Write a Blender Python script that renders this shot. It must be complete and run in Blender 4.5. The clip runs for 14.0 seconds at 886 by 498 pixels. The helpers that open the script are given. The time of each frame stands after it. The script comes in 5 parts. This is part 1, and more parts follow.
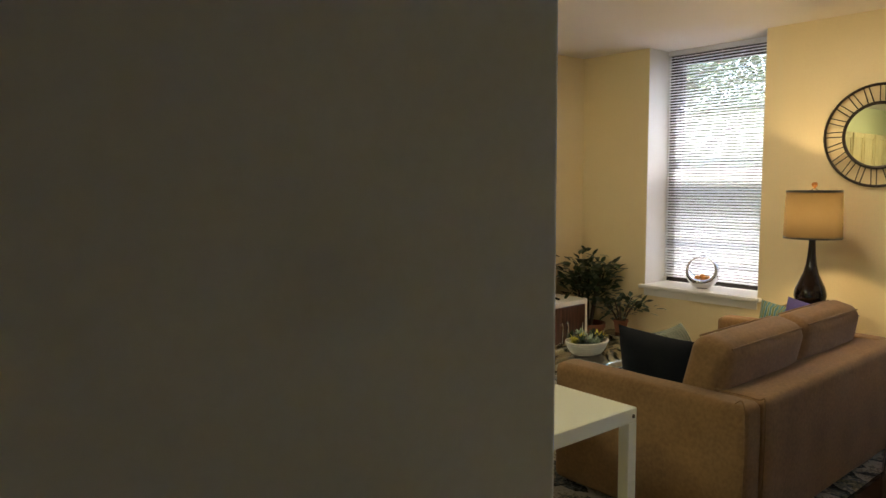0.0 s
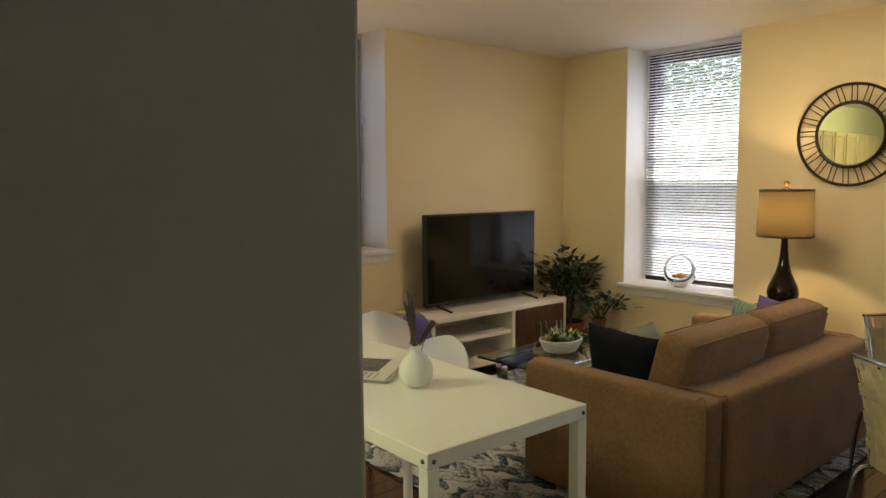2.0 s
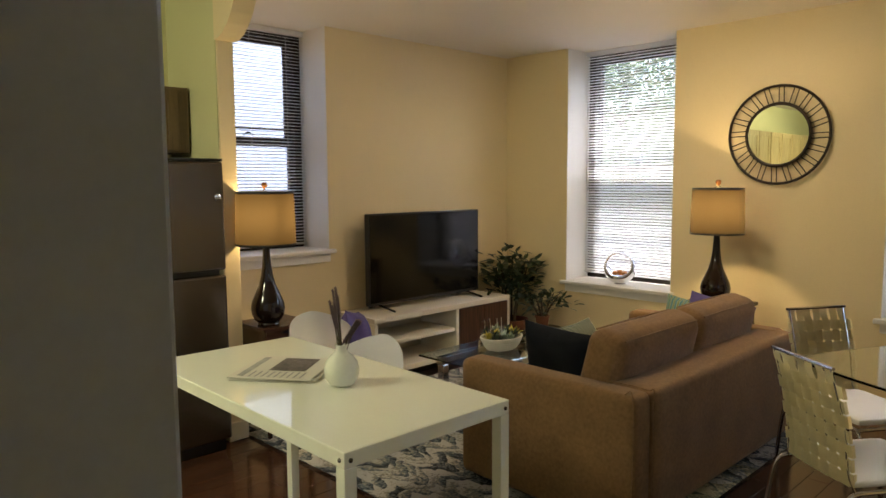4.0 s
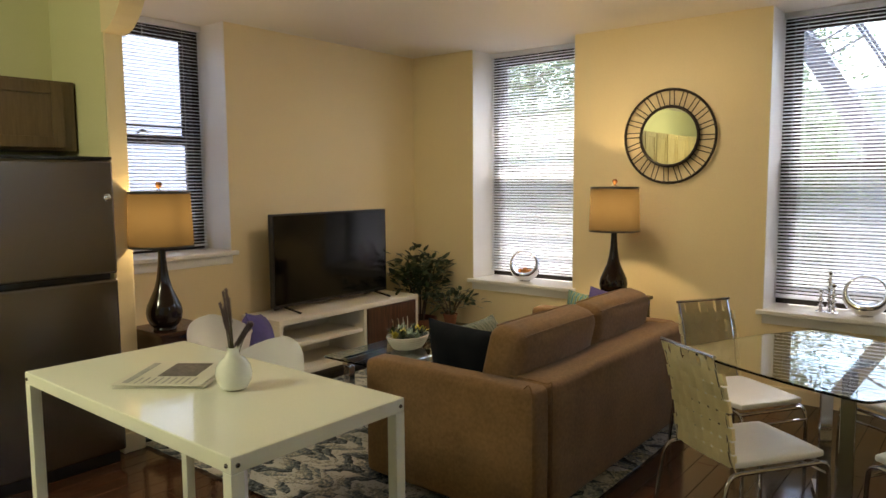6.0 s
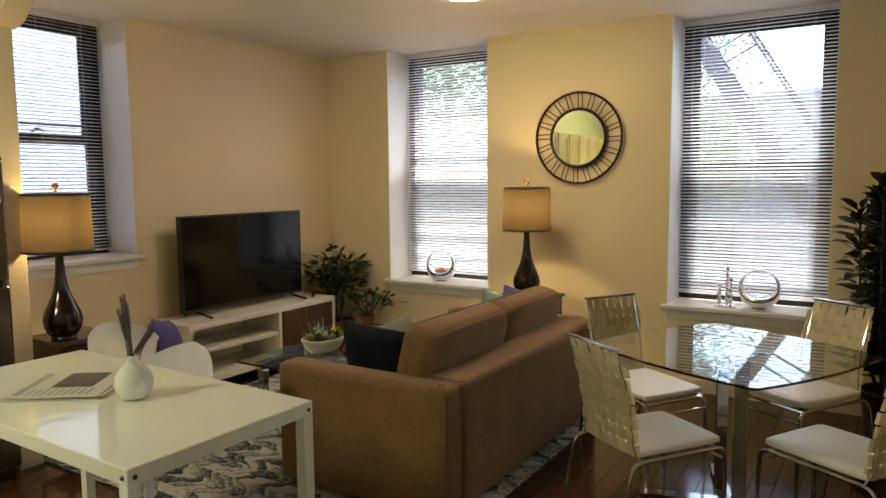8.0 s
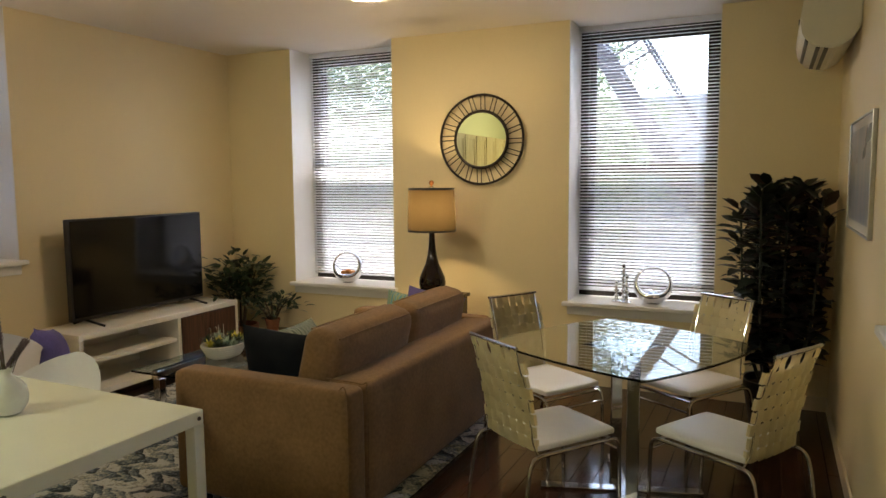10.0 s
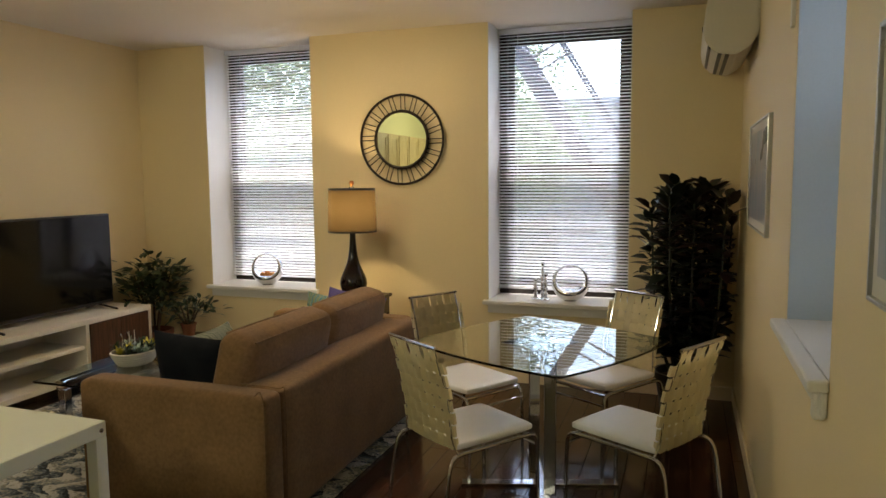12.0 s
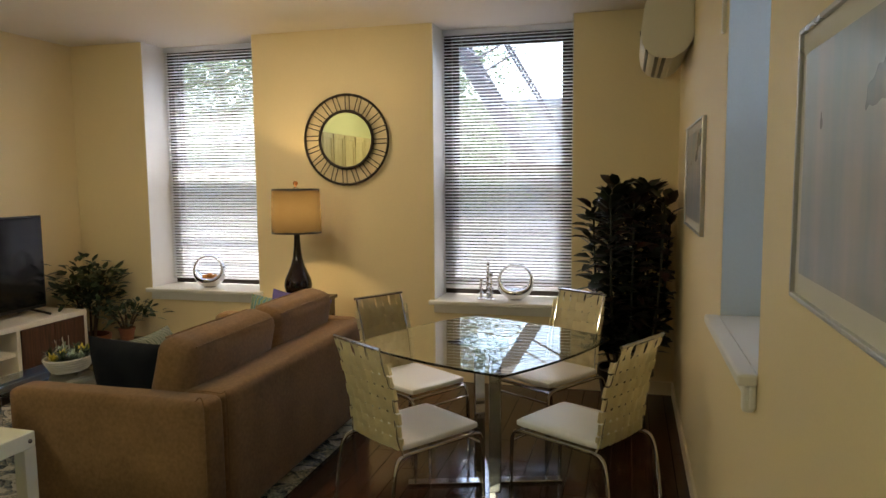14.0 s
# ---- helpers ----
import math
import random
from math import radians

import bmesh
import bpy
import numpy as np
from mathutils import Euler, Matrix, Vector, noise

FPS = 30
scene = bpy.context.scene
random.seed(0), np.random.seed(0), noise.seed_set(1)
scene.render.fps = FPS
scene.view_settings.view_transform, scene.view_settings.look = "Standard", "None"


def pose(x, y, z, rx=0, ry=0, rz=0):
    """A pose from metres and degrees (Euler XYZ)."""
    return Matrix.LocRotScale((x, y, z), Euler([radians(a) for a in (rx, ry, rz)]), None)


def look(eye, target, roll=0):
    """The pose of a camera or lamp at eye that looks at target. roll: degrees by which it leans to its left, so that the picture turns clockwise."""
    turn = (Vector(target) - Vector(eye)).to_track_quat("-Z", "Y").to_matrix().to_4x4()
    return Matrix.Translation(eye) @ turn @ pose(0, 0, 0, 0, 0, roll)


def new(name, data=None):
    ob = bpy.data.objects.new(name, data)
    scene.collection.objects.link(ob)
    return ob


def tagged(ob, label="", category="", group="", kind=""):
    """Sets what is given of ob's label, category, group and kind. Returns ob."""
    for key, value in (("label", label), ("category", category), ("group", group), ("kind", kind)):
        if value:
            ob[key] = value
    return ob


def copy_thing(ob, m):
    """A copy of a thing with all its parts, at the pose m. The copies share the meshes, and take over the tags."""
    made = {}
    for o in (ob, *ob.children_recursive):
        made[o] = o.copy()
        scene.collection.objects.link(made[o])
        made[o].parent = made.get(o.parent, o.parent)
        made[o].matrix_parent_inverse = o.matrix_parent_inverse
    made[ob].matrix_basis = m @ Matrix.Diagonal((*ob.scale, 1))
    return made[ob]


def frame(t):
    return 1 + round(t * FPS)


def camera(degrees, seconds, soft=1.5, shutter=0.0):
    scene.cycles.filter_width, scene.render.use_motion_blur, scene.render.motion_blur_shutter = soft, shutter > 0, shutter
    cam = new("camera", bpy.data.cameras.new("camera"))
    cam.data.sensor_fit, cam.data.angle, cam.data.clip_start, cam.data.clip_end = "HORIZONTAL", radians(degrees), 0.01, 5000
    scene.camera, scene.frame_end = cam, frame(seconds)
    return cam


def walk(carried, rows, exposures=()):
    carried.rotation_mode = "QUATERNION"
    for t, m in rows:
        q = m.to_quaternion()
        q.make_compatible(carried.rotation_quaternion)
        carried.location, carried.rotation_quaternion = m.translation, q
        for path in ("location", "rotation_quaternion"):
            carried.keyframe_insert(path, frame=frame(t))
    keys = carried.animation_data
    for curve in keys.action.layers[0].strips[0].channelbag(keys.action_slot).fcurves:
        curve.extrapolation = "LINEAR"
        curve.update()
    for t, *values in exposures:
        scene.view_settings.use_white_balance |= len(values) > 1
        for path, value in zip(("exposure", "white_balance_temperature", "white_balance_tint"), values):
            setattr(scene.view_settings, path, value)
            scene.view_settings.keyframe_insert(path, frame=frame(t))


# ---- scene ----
cam = camera(64.1, 14.0)
PATH = [
    (0, (0.897, 0.638, 1.483), (2.188, 2.154, 1.296), -0.3),
    (0.5, (0.918, 0.619, 1.483), (2.213, 2.133, 1.297), -0.4),
    (1, (0.938, 0.602, 1.48), (2.236, 2.112, 1.293), -0.3),
    (1.5, (0.953, 0.58, 1.481), (2.254, 2.087, 1.293), -0.3),
    (2, (0.972, 0.562, 1.48), (2.278, 2.065, 1.291), -0.3),
    (2.5, (0.986, 0.544, 1.48), (2.299, 2.041, 1.29), -0.3),
    (5, (1.048, 0.476, 1.475), (2.53, 1.805, 1.283), -0.4),
    (5.5, (1.054, 0.466, 1.473), (2.576, 1.749, 1.281), -0.4),
    (6, (1.063, 0.456, 1.474), (2.622, 1.694, 1.281), -0.4),
    (6.5, (1.07, 0.448, 1.476), (2.664, 1.64, 1.283), -0.4),
    (7, (1.072, 0.439, 1.476), (2.699, 1.586, 1.282), -0.5),
    (7.5, (1.074, 0.43, 1.475), (2.731, 1.533, 1.282), -0.4),
    (8, (1.077, 0.42, 1.476), (2.764, 1.477, 1.282), -0.5),
    (8.5, (1.084, 0.407, 1.476), (2.801, 1.414, 1.282), -0.5),
    (9, (1.089, 0.397, 1.477), (2.839, 1.346, 1.283), -0.5),
    (11.5, (1.106, 0.354, 1.482), (2.97, 1.049, 1.285), -0.5),
    (12, (1.109, 0.349, 1.483), (2.991, 0.996, 1.285), -0.5),
    (12.5, (1.109, 0.343, 1.483), (3.006, 0.945, 1.285), -0.4),
    (13, (1.11, 0.34, 1.484), (3.019, 0.904, 1.286), -0.5),
    (13.5, (1.109, 0.339, 1.483), (3.026, 0.871, 1.285), -0.5),
    (14, (1.111, 0.333, 1.485), (3.035, 0.84, 1.286), -0.5),
]
# The plan below is drawn in units of 1.15 m with the floor at 0.125; this brings it to metres with the floor at 0.
SIZE, ZF = 1.15, 0.125
TRUE = Matrix.Scale(SIZE, 4) @ Matrix.Translation((0, 0, -ZF))
walk(cam, [(t, look(TRUE @ Vector(eye), TRUE @ Vector(target), roll)) for t, eye, target, roll in PATH],
     exposures=[(0, 3.34), (5, 3.34), (9, 3.30), (11.5, 3.17), (14, 3.15)])

# ---- world, sun, large lights ----
world = bpy.data.worlds.new("sky")
scene.world = world
world.use_nodes = True
wn = world.node_tree.nodes
sky = wn.new("ShaderNodeTexSky")
sky.sky_type = "NISHITA"
sky.sun_disc = False
sky.sun_elevation, sky.sun_rotation = radians(72), radians(110)
sky.altitude, sky.air_density, sky.dust_density = 50, 1.0, 3.0
wn["Background"].inputs["Strength"].default_value = 0.15
world.node_tree.links.new(sky.outputs["Color"], wn["Background"].inputs["Color"])

sun = new("sun", bpy.data.lights.new("sun", "SUN"))
sun.data.energy, sun.data.angle, sun.data.color = 2.3, radians(3), (1.0, 0.95, 0.88)
sun.matrix_world = look((3.05, -1.1, 10), (0, 0, 0))


def bulb(name, place, watts, colour, radius=0.03):
    lamp = new(name, bpy.data.lights.new(name, "POINT"))
    lamp.data.energy, lamp.data.color, lamp.data.shadow_soft_size = watts * SIZE ** 2, colour, radius * SIZE
    lamp.location = place
    return lamp


WARM = (1.0, 0.73, 0.37)
bulb("lamp_bulb", (2.97, 3.79, 1.30), 1.1, WARM, 0.02)
bulb("lamp_bulb", (5.235, 2.385, 1.30), 1.3, WARM, 0.02)
bulb("kitchen_bulb", (0.30, 3.05, 2.34), 7.8, (1.0, 0.98, 0.66), 0.22)


# ---- materials ----
def material(name, colour, rough=0.5, metal=0.0, vary=0.12, scale=6.0, fine=90.0, bump=0.15, gloss=0.5, rand=0.0, coat=0.0):
    """A principled surface whose colour and roughness wander at two scales, with a fine relief."""
    m = bpy.data.materials.new(name)
    m.use_nodes = True
    n, l = m.node_tree.nodes, m.node_tree.links
    p = n["Principled BSDF"]
    p.inputs["Metallic"].default_value = metal
    p.inputs["Specular IOR Level"].default_value = gloss
    p.inputs["Coat Weight"].default_value = coat
    co = n.new("ShaderNodeTexCoord")
    big, small = n.new("ShaderNodeTexNoise"), n.new("ShaderNodeTexNoise")
    big.inputs["Scale"].default_value, small.inputs["Scale"].default_value = scale, fine
    big.inputs["Detail"].default_value, small.inputs["Detail"].default_value = 4, 3
    add = n.new("ShaderNodeMath")
    add.operation = "ADD"
    for k, t in enumerate((big, small)):
        l.new(co.outputs["Object"], t.inputs["Vector"])
        l.new(t.outputs["Fac"], add.inputs[k])
    ramp = n.new("ShaderNodeMapRange")
    ramp.inputs["From Min"].default_value, ramp.inputs["From Max"].default_value = 0.6, 1.4
    ramp.inputs["To Min"].default_value, ramp.inputs["To Max"].default_value = 1 - vary, 1 + vary
    l.new(add.outputs[0], ramp.inputs["Value"])
    hsv = n.new("ShaderNodeHueSaturation")
    hsv.inputs["Color"].default_value = (*colour, 1)
    if rand:
        info = n.new("ShaderNodeObjectInfo")
        r2 = n.new("ShaderNodeMapRange")
        r2.inputs["To Min"].default_value, r2.inputs["To Max"].default_value = 1 - rand, 1 + rand
        l.new(info.outputs["Random"], r2.inputs["Value"])
        mul = n.new("ShaderNodeMath")
        mul.operation = "MULTIPLY"
        l.new(ramp.outputs[0], mul.inputs[0])
        l.new(r2.outputs[0], mul.inputs[1])
        l.new(mul.outputs[0], hsv.inputs["Value"])
    else:
        l.new(ramp.outputs[0], hsv.inputs["Value"])
    l.new(hsv.outputs["Color"], p.inputs["Base Color"])
    rr = n.new("ShaderNodeMapRange")
    rr.inputs["From Min"].default_value, rr.inputs["From Max"].default_value = 0.3, 0.7
    rr.inputs["To Min"].default_value, rr.inputs["To Max"].default_value = max(rough * 0.85, 0.0), min(rough * 1.15, 1.0)
    l.new(big.outputs["Fac"], rr.inputs["Value"])
    l.new(rr.outputs[0], p.inputs["Roughness"])
    if bump:
        b = n.new("ShaderNodeBump")
        b.inputs["Strength"].default_value, b.inputs["Distance"].default_value = bump, 0.004
        l.new(small.outputs["Fac"], b.inputs["Height"])
        l.new(b.outputs[0], p.inputs["Normal"])
    return m


def wood(name, dark, light, rough=0.35, axis=(1.0, 12.0, 12.0), rand=0.25, coat=0.0):
    """Straight-grained wood; axis holds the stretch of the grain, small along the fibres."""
    m = material(name, light, rough, 0, 0.1, 3, 60, 0.1, 0.5, rand, coat)
    n, l = m.node_tree.nodes, m.node_tree.links
    co, mp, t = n.new("ShaderNodeTexCoord"), n.new("ShaderNodeMapping"), n.new("ShaderNodeTexNoise")
    mp.inputs["Scale"].default_value = axis
    t.inputs["Scale"].default_value, t.inputs["Detail"].default_value, t.inputs["Distortion"].default_value = 5, 6, 0.6
    info = n.new("ShaderNodeObjectInfo")
    l.new(info.outputs["Random"], mp.inputs["Location"])
    mix = n.new("ShaderNodeMix")
    mix.data_type = "RGBA"
    mix.inputs["A"].default_value, mix.inputs["B"].default_value = (*dark, 1), (*light, 1)
    l.new(co.outputs["Object"], mp.inputs["Vector"])
    l.new(mp.outputs[0], t.inputs["Vector"])
    mr = n.new("ShaderNodeMapRange")
    mr.inputs["From Min"].default_value, mr.inputs["From Max"].default_value = 0.35, 0.65
    l.new(t.outputs["Fac"], mr.inputs["Value"])
    l.new(mr.outputs[0], mix.inputs["Factor"])
    hsv = next(k for k in n if k.bl_idname == "ShaderNodeHueSaturation")
    l.new(mix.outputs["Result"], hsv.inputs["Color"])
    return m


def shade_cloth(name, colour, share=0.5):
    """Thin woven cloth that lets light through."""
    m = material(name, colour, 0.9, 0, 0.06, 8, 300, 0.2, 0.2)
    n, l = m.node_tree.nodes, m.node_tree.links
    tr, mix = n.new("ShaderNodeBsdfTranslucent"), n.new("ShaderNodeMixShader")
    tr.inputs["Color"].default_value = (*colour, 1)
    mix.inputs[0].default_value = share
    out = n["Material Output"]
    l.new(n["Principled BSDF"].outputs[0], mix.inputs[1])
    l.new(tr.outputs[0], mix.inputs[2])
    l.new(mix.outputs[0], out.inputs["Surface"])
    return m


def glass(name, tint=(1, 1, 1), rough=0.0):
    m = bpy.data.materials.new(name)
    m.use_nodes = True
    p = m.node_tree.nodes["Principled BSDF"]
    p.inputs["Base Color"].default_value = (*tint, 1)
    p.inputs["Transmission Weight"].default_value = 1.0
    p.inputs["Roughness"].default_value = rough
    p.inputs["IOR"].default_value = 1.5
    return m


def glow(name, colour, strength):
    m = bpy.data.materials.new(name)
    m.use_nodes = True
    p = m.node_tree.nodes["Principled BSDF"]
    p.inputs["Base Color"].default_value = (0.9, 0.88, 0.8, 1)
    p.inputs["Emission Color"].default_value = (*colour, 1)
    p.inputs["Emission Strength"].default_value = strength
    return m


CREAM = material("cream_wall_paint", (0.78, 0.655, 0.405), 0.55, 0, 0.035, 1.2, 140, 0.08, 0.35)
GREIGE = material("greige_wall_paint", (0.60, 0.70, 0.98), 0.6, 0, 0.04, 1.5, 120, 0.06, 0.3)
CEIL = material("white_ceiling_paint", (0.80, 0.75, 0.68), 0.8, 0, 0.03, 1.0, 120, 0.08, 0.2)
TRIM = material("white_gloss_trim", (0.80, 0.78, 0.74), 0.35, 0, 0.03, 3, 120, 0.04, 0.5)
BASE_PAINT = material("cream_gloss_paint", (0.76, 0.66, 0.46), 0.35, 0, 0.04, 3, 120, 0.04, 0.5)
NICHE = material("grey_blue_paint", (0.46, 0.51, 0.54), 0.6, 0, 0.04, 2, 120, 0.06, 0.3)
KITCHEN = material("yellow_green_wall_paint", (0.62, 0.60, 0.33), 0.55, 0, 0.035, 1.2, 140, 0.08, 0.35)
FLOOR_GAP = material("dark_joint", (0.012, 0.008, 0.006), 0.8)
PLANK = wood("dark_stained_oak", (0.030, 0.012, 0.007), (0.075, 0.032, 0.018), 0.13, (0.7, 11, 11), 0.35)
SOFA = material("tan_microsuede", (0.215, 0.125, 0.058), 0.95, 0, 0.28, 5.0, 70, 0.25, 0.1)
SOFA.node_tree.nodes["Principled BSDF"].inputs["Sheen Weight"].default_value = 0.12
NAVY = material("navy_cushion_cloth", (0.004, 0.006, 0.011), 0.9, 0, 0.2, 10, 200, 0.3, 0.2)
WHITE = material("white_lacquer", (0.90, 0.91, 0.77), 0.035, 0, 0.02, 4, 120, 0, 0.6)
MELAMINE = material("white_melamine", (0.74, 0.69, 0.58), 0.35, 0, 0.03, 5, 160, 0.05, 0.4)
WALNUT = wood("walnut_veneer", (0.035, 0.014, 0.008), (0.10, 0.04, 0.022), 0.35, (12, 12, 0.8), 0.05)
CHROME = material("chrome", (0.78, 0.78, 0.80), 0.06, 1, 0.03, 6, 60, 0)
STEEL = material("brushed_steel", (0.20, 0.18, 0.163), 0.23, 1, 0.05, 2, 400, 0)
BLACK = material("black_plastic", (0.012, 0.012, 0.013), 0.35, 0, 0.1, 8, 120, 0.05)
SCREEN = material("dark_screen_glass", (0.004, 0.004, 0.005), 0.09, 0, 0.02, 3, 60, 0, 0.3)
LEATHER = material("cream_bonded_leather", (0.87, 0.79, 0.54), 0.5, 0, 0.08, 12, 160, 0.2, 0.4, 0.06)
PAD = material("white_leatherette", (0.87, 0.86, 0.87), 0.4, 0, 0.04, 6, 200, 0.1, 0.4)
# chrome with the dark floor's reflection put into a darker base colour
TUBE_CHROME = material("dimmed_chrome_tube", (0.50, 0.50, 0.52), 0.10, 1, 0.05, 6, 60, 0)
CERAMIC = material("black_glazed_ceramic", (0.009, 0.004, 0.003), 0.10, 0, 0.2, 5, 40, 0, 0.45, coat=0.1)
SHELL = material("white_moulded_plastic", (0.92, 0.91, 0.91), 0.30, 0, 0.02, 5, 80, 0.02, 0.5)
n, l = SHELL.node_tree.nodes, SHELL.node_tree.links
tr, mix = n.new("ShaderNodeBsdfTranslucent"), n.new("ShaderNodeMixShader")
tr.inputs["Color"].default_value, mix.inputs[0].default_value = (0.90, 0.88, 0.86, 1), 0.06
l.new(n["Principled BSDF"].outputs[0], mix.inputs[1])
l.new(tr.outputs[0], mix.inputs[2])
l.new(mix.outputs[0], n["Material Output"].inputs["Surface"])
BRONZE = material("dark_bronze_metal", (0.030, 0.022, 0.018), 0.45, 0.6, 0.15, 6, 90, 0.1)
SLAT = shade_cloth("white_vinyl_slat", (0.95, 0.95, 0.98), 0.55)
LINEN = shade_cloth("beige_linen_shade", (0.074, 0.051, 0.024), 0.40)
def mesh_screen(name, colour, open_share):
    """Fine insect mesh: mostly gaps, with dark thread between."""
    m = material(name, colour, 0.8, 0, 0.05, 3, 80, 0)
    n, l = m.node_tree.nodes, m.node_tree.links
    tr, mix = n.new("ShaderNodeBsdfTransparent"), n.new("ShaderNodeMixShader")
    mix.inputs[0].default_value = open_share
    l.new(n["Principled BSDF"].outputs[0], mix.inputs[1])
    l.new(tr.outputs[0], mix.inputs[2])
    l.new(mix.outputs[0], n["Material Output"].inputs["Surface"])
    return m


SCREEN_MESH = mesh_screen("insect_mesh", (0.05, 0.05, 0.055), 0.70)
PANE = glass("window_glass", (0.98, 1.0, 0.99))
TABLE_GLASS = glass("table_glass", (0.90, 0.97, 0.94))
MIRROR = material("mirror_silver", (0.86, 0.88, 0.85), 0.01, 1, 0.0, 3, 50, 0)
CABINET = wood("maple_cabinet", (0.120, 0.076, 0.032), (0.160, 0.103, 0.046), 0.45, (16, 16, 1.0), 0.05)
PALE_CABINET = wood("pale_maple_cabinet", (0.38, 0.29, 0.13), (0.50, 0.39, 0.19), 0.4, (8, 8, 0.8), 0.05)
LEAF = material("dark_green_leaf", (0.022, 0.042, 0.014), 0.4, 0, 0.35, 20, 90, 0.1, 0.5)
LEAF2 = material("deep_green_red_leaf", (0.014, 0.016, 0.008), 0.38, 0, 0.5, 9, 90, 0.1, 0.5)
n, l = LEAF2.node_tree.nodes, LEAF2.node_tree.links
isl, pick = n.new("ShaderNodeNewGeometry"), n.new("ShaderNodeValToRGB")
l.new(isl.outputs["Random Per Island"], pick.inputs["Fac"])
pick.color_ramp.elements[0].color, pick.color_ramp.elements[1].color = (0.010, 0.016, 0.008, 1), (0.030, 0.010, 0.007, 1)
pick.color_ramp.elements[0].position, pick.color_ramp.elements[1].position = 0.55, 0.95
l.new(pick.outputs["Color"], next(k for k in n if k.bl_idname == "ShaderNodeHueSaturation").inputs["Color"])
BARK = material("brown_bark", (0.07, 0.045, 0.028), 0.9, 0, 0.3, 20, 120, 0.6)
TERRACOTTA = material("terracotta", (0.22, 0.08, 0.04), 0.8, 0, 0.15, 8, 100, 0.3)
SOIL = material("dark_soil", (0.02, 0.014, 0.010), 0.95, 0, 0.3, 30, 160, 0.6)
PLASTIC = material("ivory_plastic", (0.72, 0.68, 0.58), 0.35, 0, 0.02, 3, 60, 0.02)


# ---- mesh building ----
def part(name, bm, mat, parent=None, label="", smooth=False):
    me = bpy.data.meshes.new(name)
    bmesh.ops.recalc_face_normals(bm, faces=bm.faces)
    bm.to_mesh(me)
    bm.free()
    me.materials.append(mat)
    if smooth:
        me.shade_smooth()
        me.set_sharp_from_angle(angle=radians(38))
    ob = new(name, me)
    if parent is not None:
        ob.parent = parent
    if label:
        ob["label"] = label
    return ob


def thing(name, label, category, group="", m=None):
    ob = new(name)
    ob.empty_display_size = 0.1
    if m is not None:
        ob.matrix_world = m
    return tagged(ob, label, category, group)


def setting(name, bm, mat, label, category, smooth=False):
    return tagged(part(name, bm, mat, None, "", smooth), label, category, "", "structure")


def box(bm, x0, x1, y0, y1, z0, z1, bevel=0.0, seg=2):
    """A box, its edges rounded by bevel metres, added to bm."""
    tmp = bmesh.new()
    bmesh.ops.create_cube(tmp, size=1)
    for v in tmp.verts:
        v.co = Vector(((x0 + x1) / 2 + v.co.x * (x1 - x0), (y0 + y1) / 2 + v.co.y * (y1 - y0), (z0 + z1) / 2 + v.co.z * (z1 - z0)))
    if bevel:
        bmesh.ops.bevel(tmp, geom=list(tmp.edges), offset=bevel, segments=seg, affect="EDGES", profile=0.5)
    merge(bm, tmp)
    return bm


def merge(bm, tmp, m=None):
    seen = [bm.verts.new(m @ v.co if m else v.co) for v in tmp.verts]
    tmp.verts.index_update()
    for f in tmp.faces:
        bm.faces.new([seen[v.index] for v in f.verts])
    tmp.free()


def block(x0, x1, y0, y1, z0, z1, bevel=0.0, seg=2):
    return box(bmesh.new(), x0, x1, y0, y1, z0, z1, bevel, seg)


def tube(points, r, seg=10, r_end=None, closed=False, bm=None, flat=1.0):
    """A round bar along the points; the radius runs from r to r_end."""
    bm = bm or bmesh.new()
    pts = [Vector(p) for p in points]
    rings, n = [], len(pts)
    side = None
    for i, p in enumerate(pts):
        if closed:
            d = pts[(i + 1) % n] - pts[i - 1]
        else:
            d = pts[min(i + 1, n - 1)] - pts[max(i - 1, 0)]
        d.normalize()
        if side is None:
            side = d.orthogonal().normalized()
        side = (side - d * side.dot(d)).normalized()
        up = d.cross(side)
        rad = r + ((r_end if r_end is not None else r) - r) * i / max(n - 1, 1)
        rings.append([bm.verts.new(p + (side * math.cos(a) + up * math.sin(a) * flat) * rad) for a in (2 * math.pi * k / seg for k in range(seg))])
    for i in range(n if closed else n - 1):
        a, b = rings[i], rings[(i + 1) % n]
        for k in range(seg):
            bm.faces.new((a[k], a[(k + 1) % seg], b[(k + 1) % seg], b[k]))
    if not closed:
        bm.faces.new(rings[0][::-1])
        bm.faces.new(rings[-1])
    return bm


def lathe(profile, seg=40, centre=(0, 0, 0), cap=True, bm=None):
    """A turned body from (radius, height) pairs."""
    bm = bm or bmesh.new()
    cx, cy, cz = centre
    rings = [[bm.verts.new((cx + r * math.cos(2 * math.pi * k / seg), cy + r * math.sin(2 * math.pi * k / seg), cz + h)) for k in range(seg)] for r, h in profile]
    for a, b in zip(rings, rings[1:]):
        for k in range(seg):
            bm.faces.new((a[k], a[(k + 1) % seg], b[(k + 1) % seg], b[k]))
    if cap:
        bm.faces.new(rings[0][::-1])
        bm.faces.new(rings[-1])
    return bm


def smooth_path(points, steps=6):
    """Points along a soft curve through the given ones."""
    p = [Vector(q) for q in points]
    out = []
    for i in range(len(p) - 1):
        a, b, c, d = p[max(i - 1, 0)], p[i], p[i + 1], p[min(i + 2, len(p) - 1)]
        for k in range(steps):
            t = k / steps
            out.append(0.5 * (2 * b + (c - a) * t + (2 * a - 5 * b + 4 * c - d) * t * t + (3 * b - 3 * c + d - a) * t ** 3))
    return out + [p[-1]]


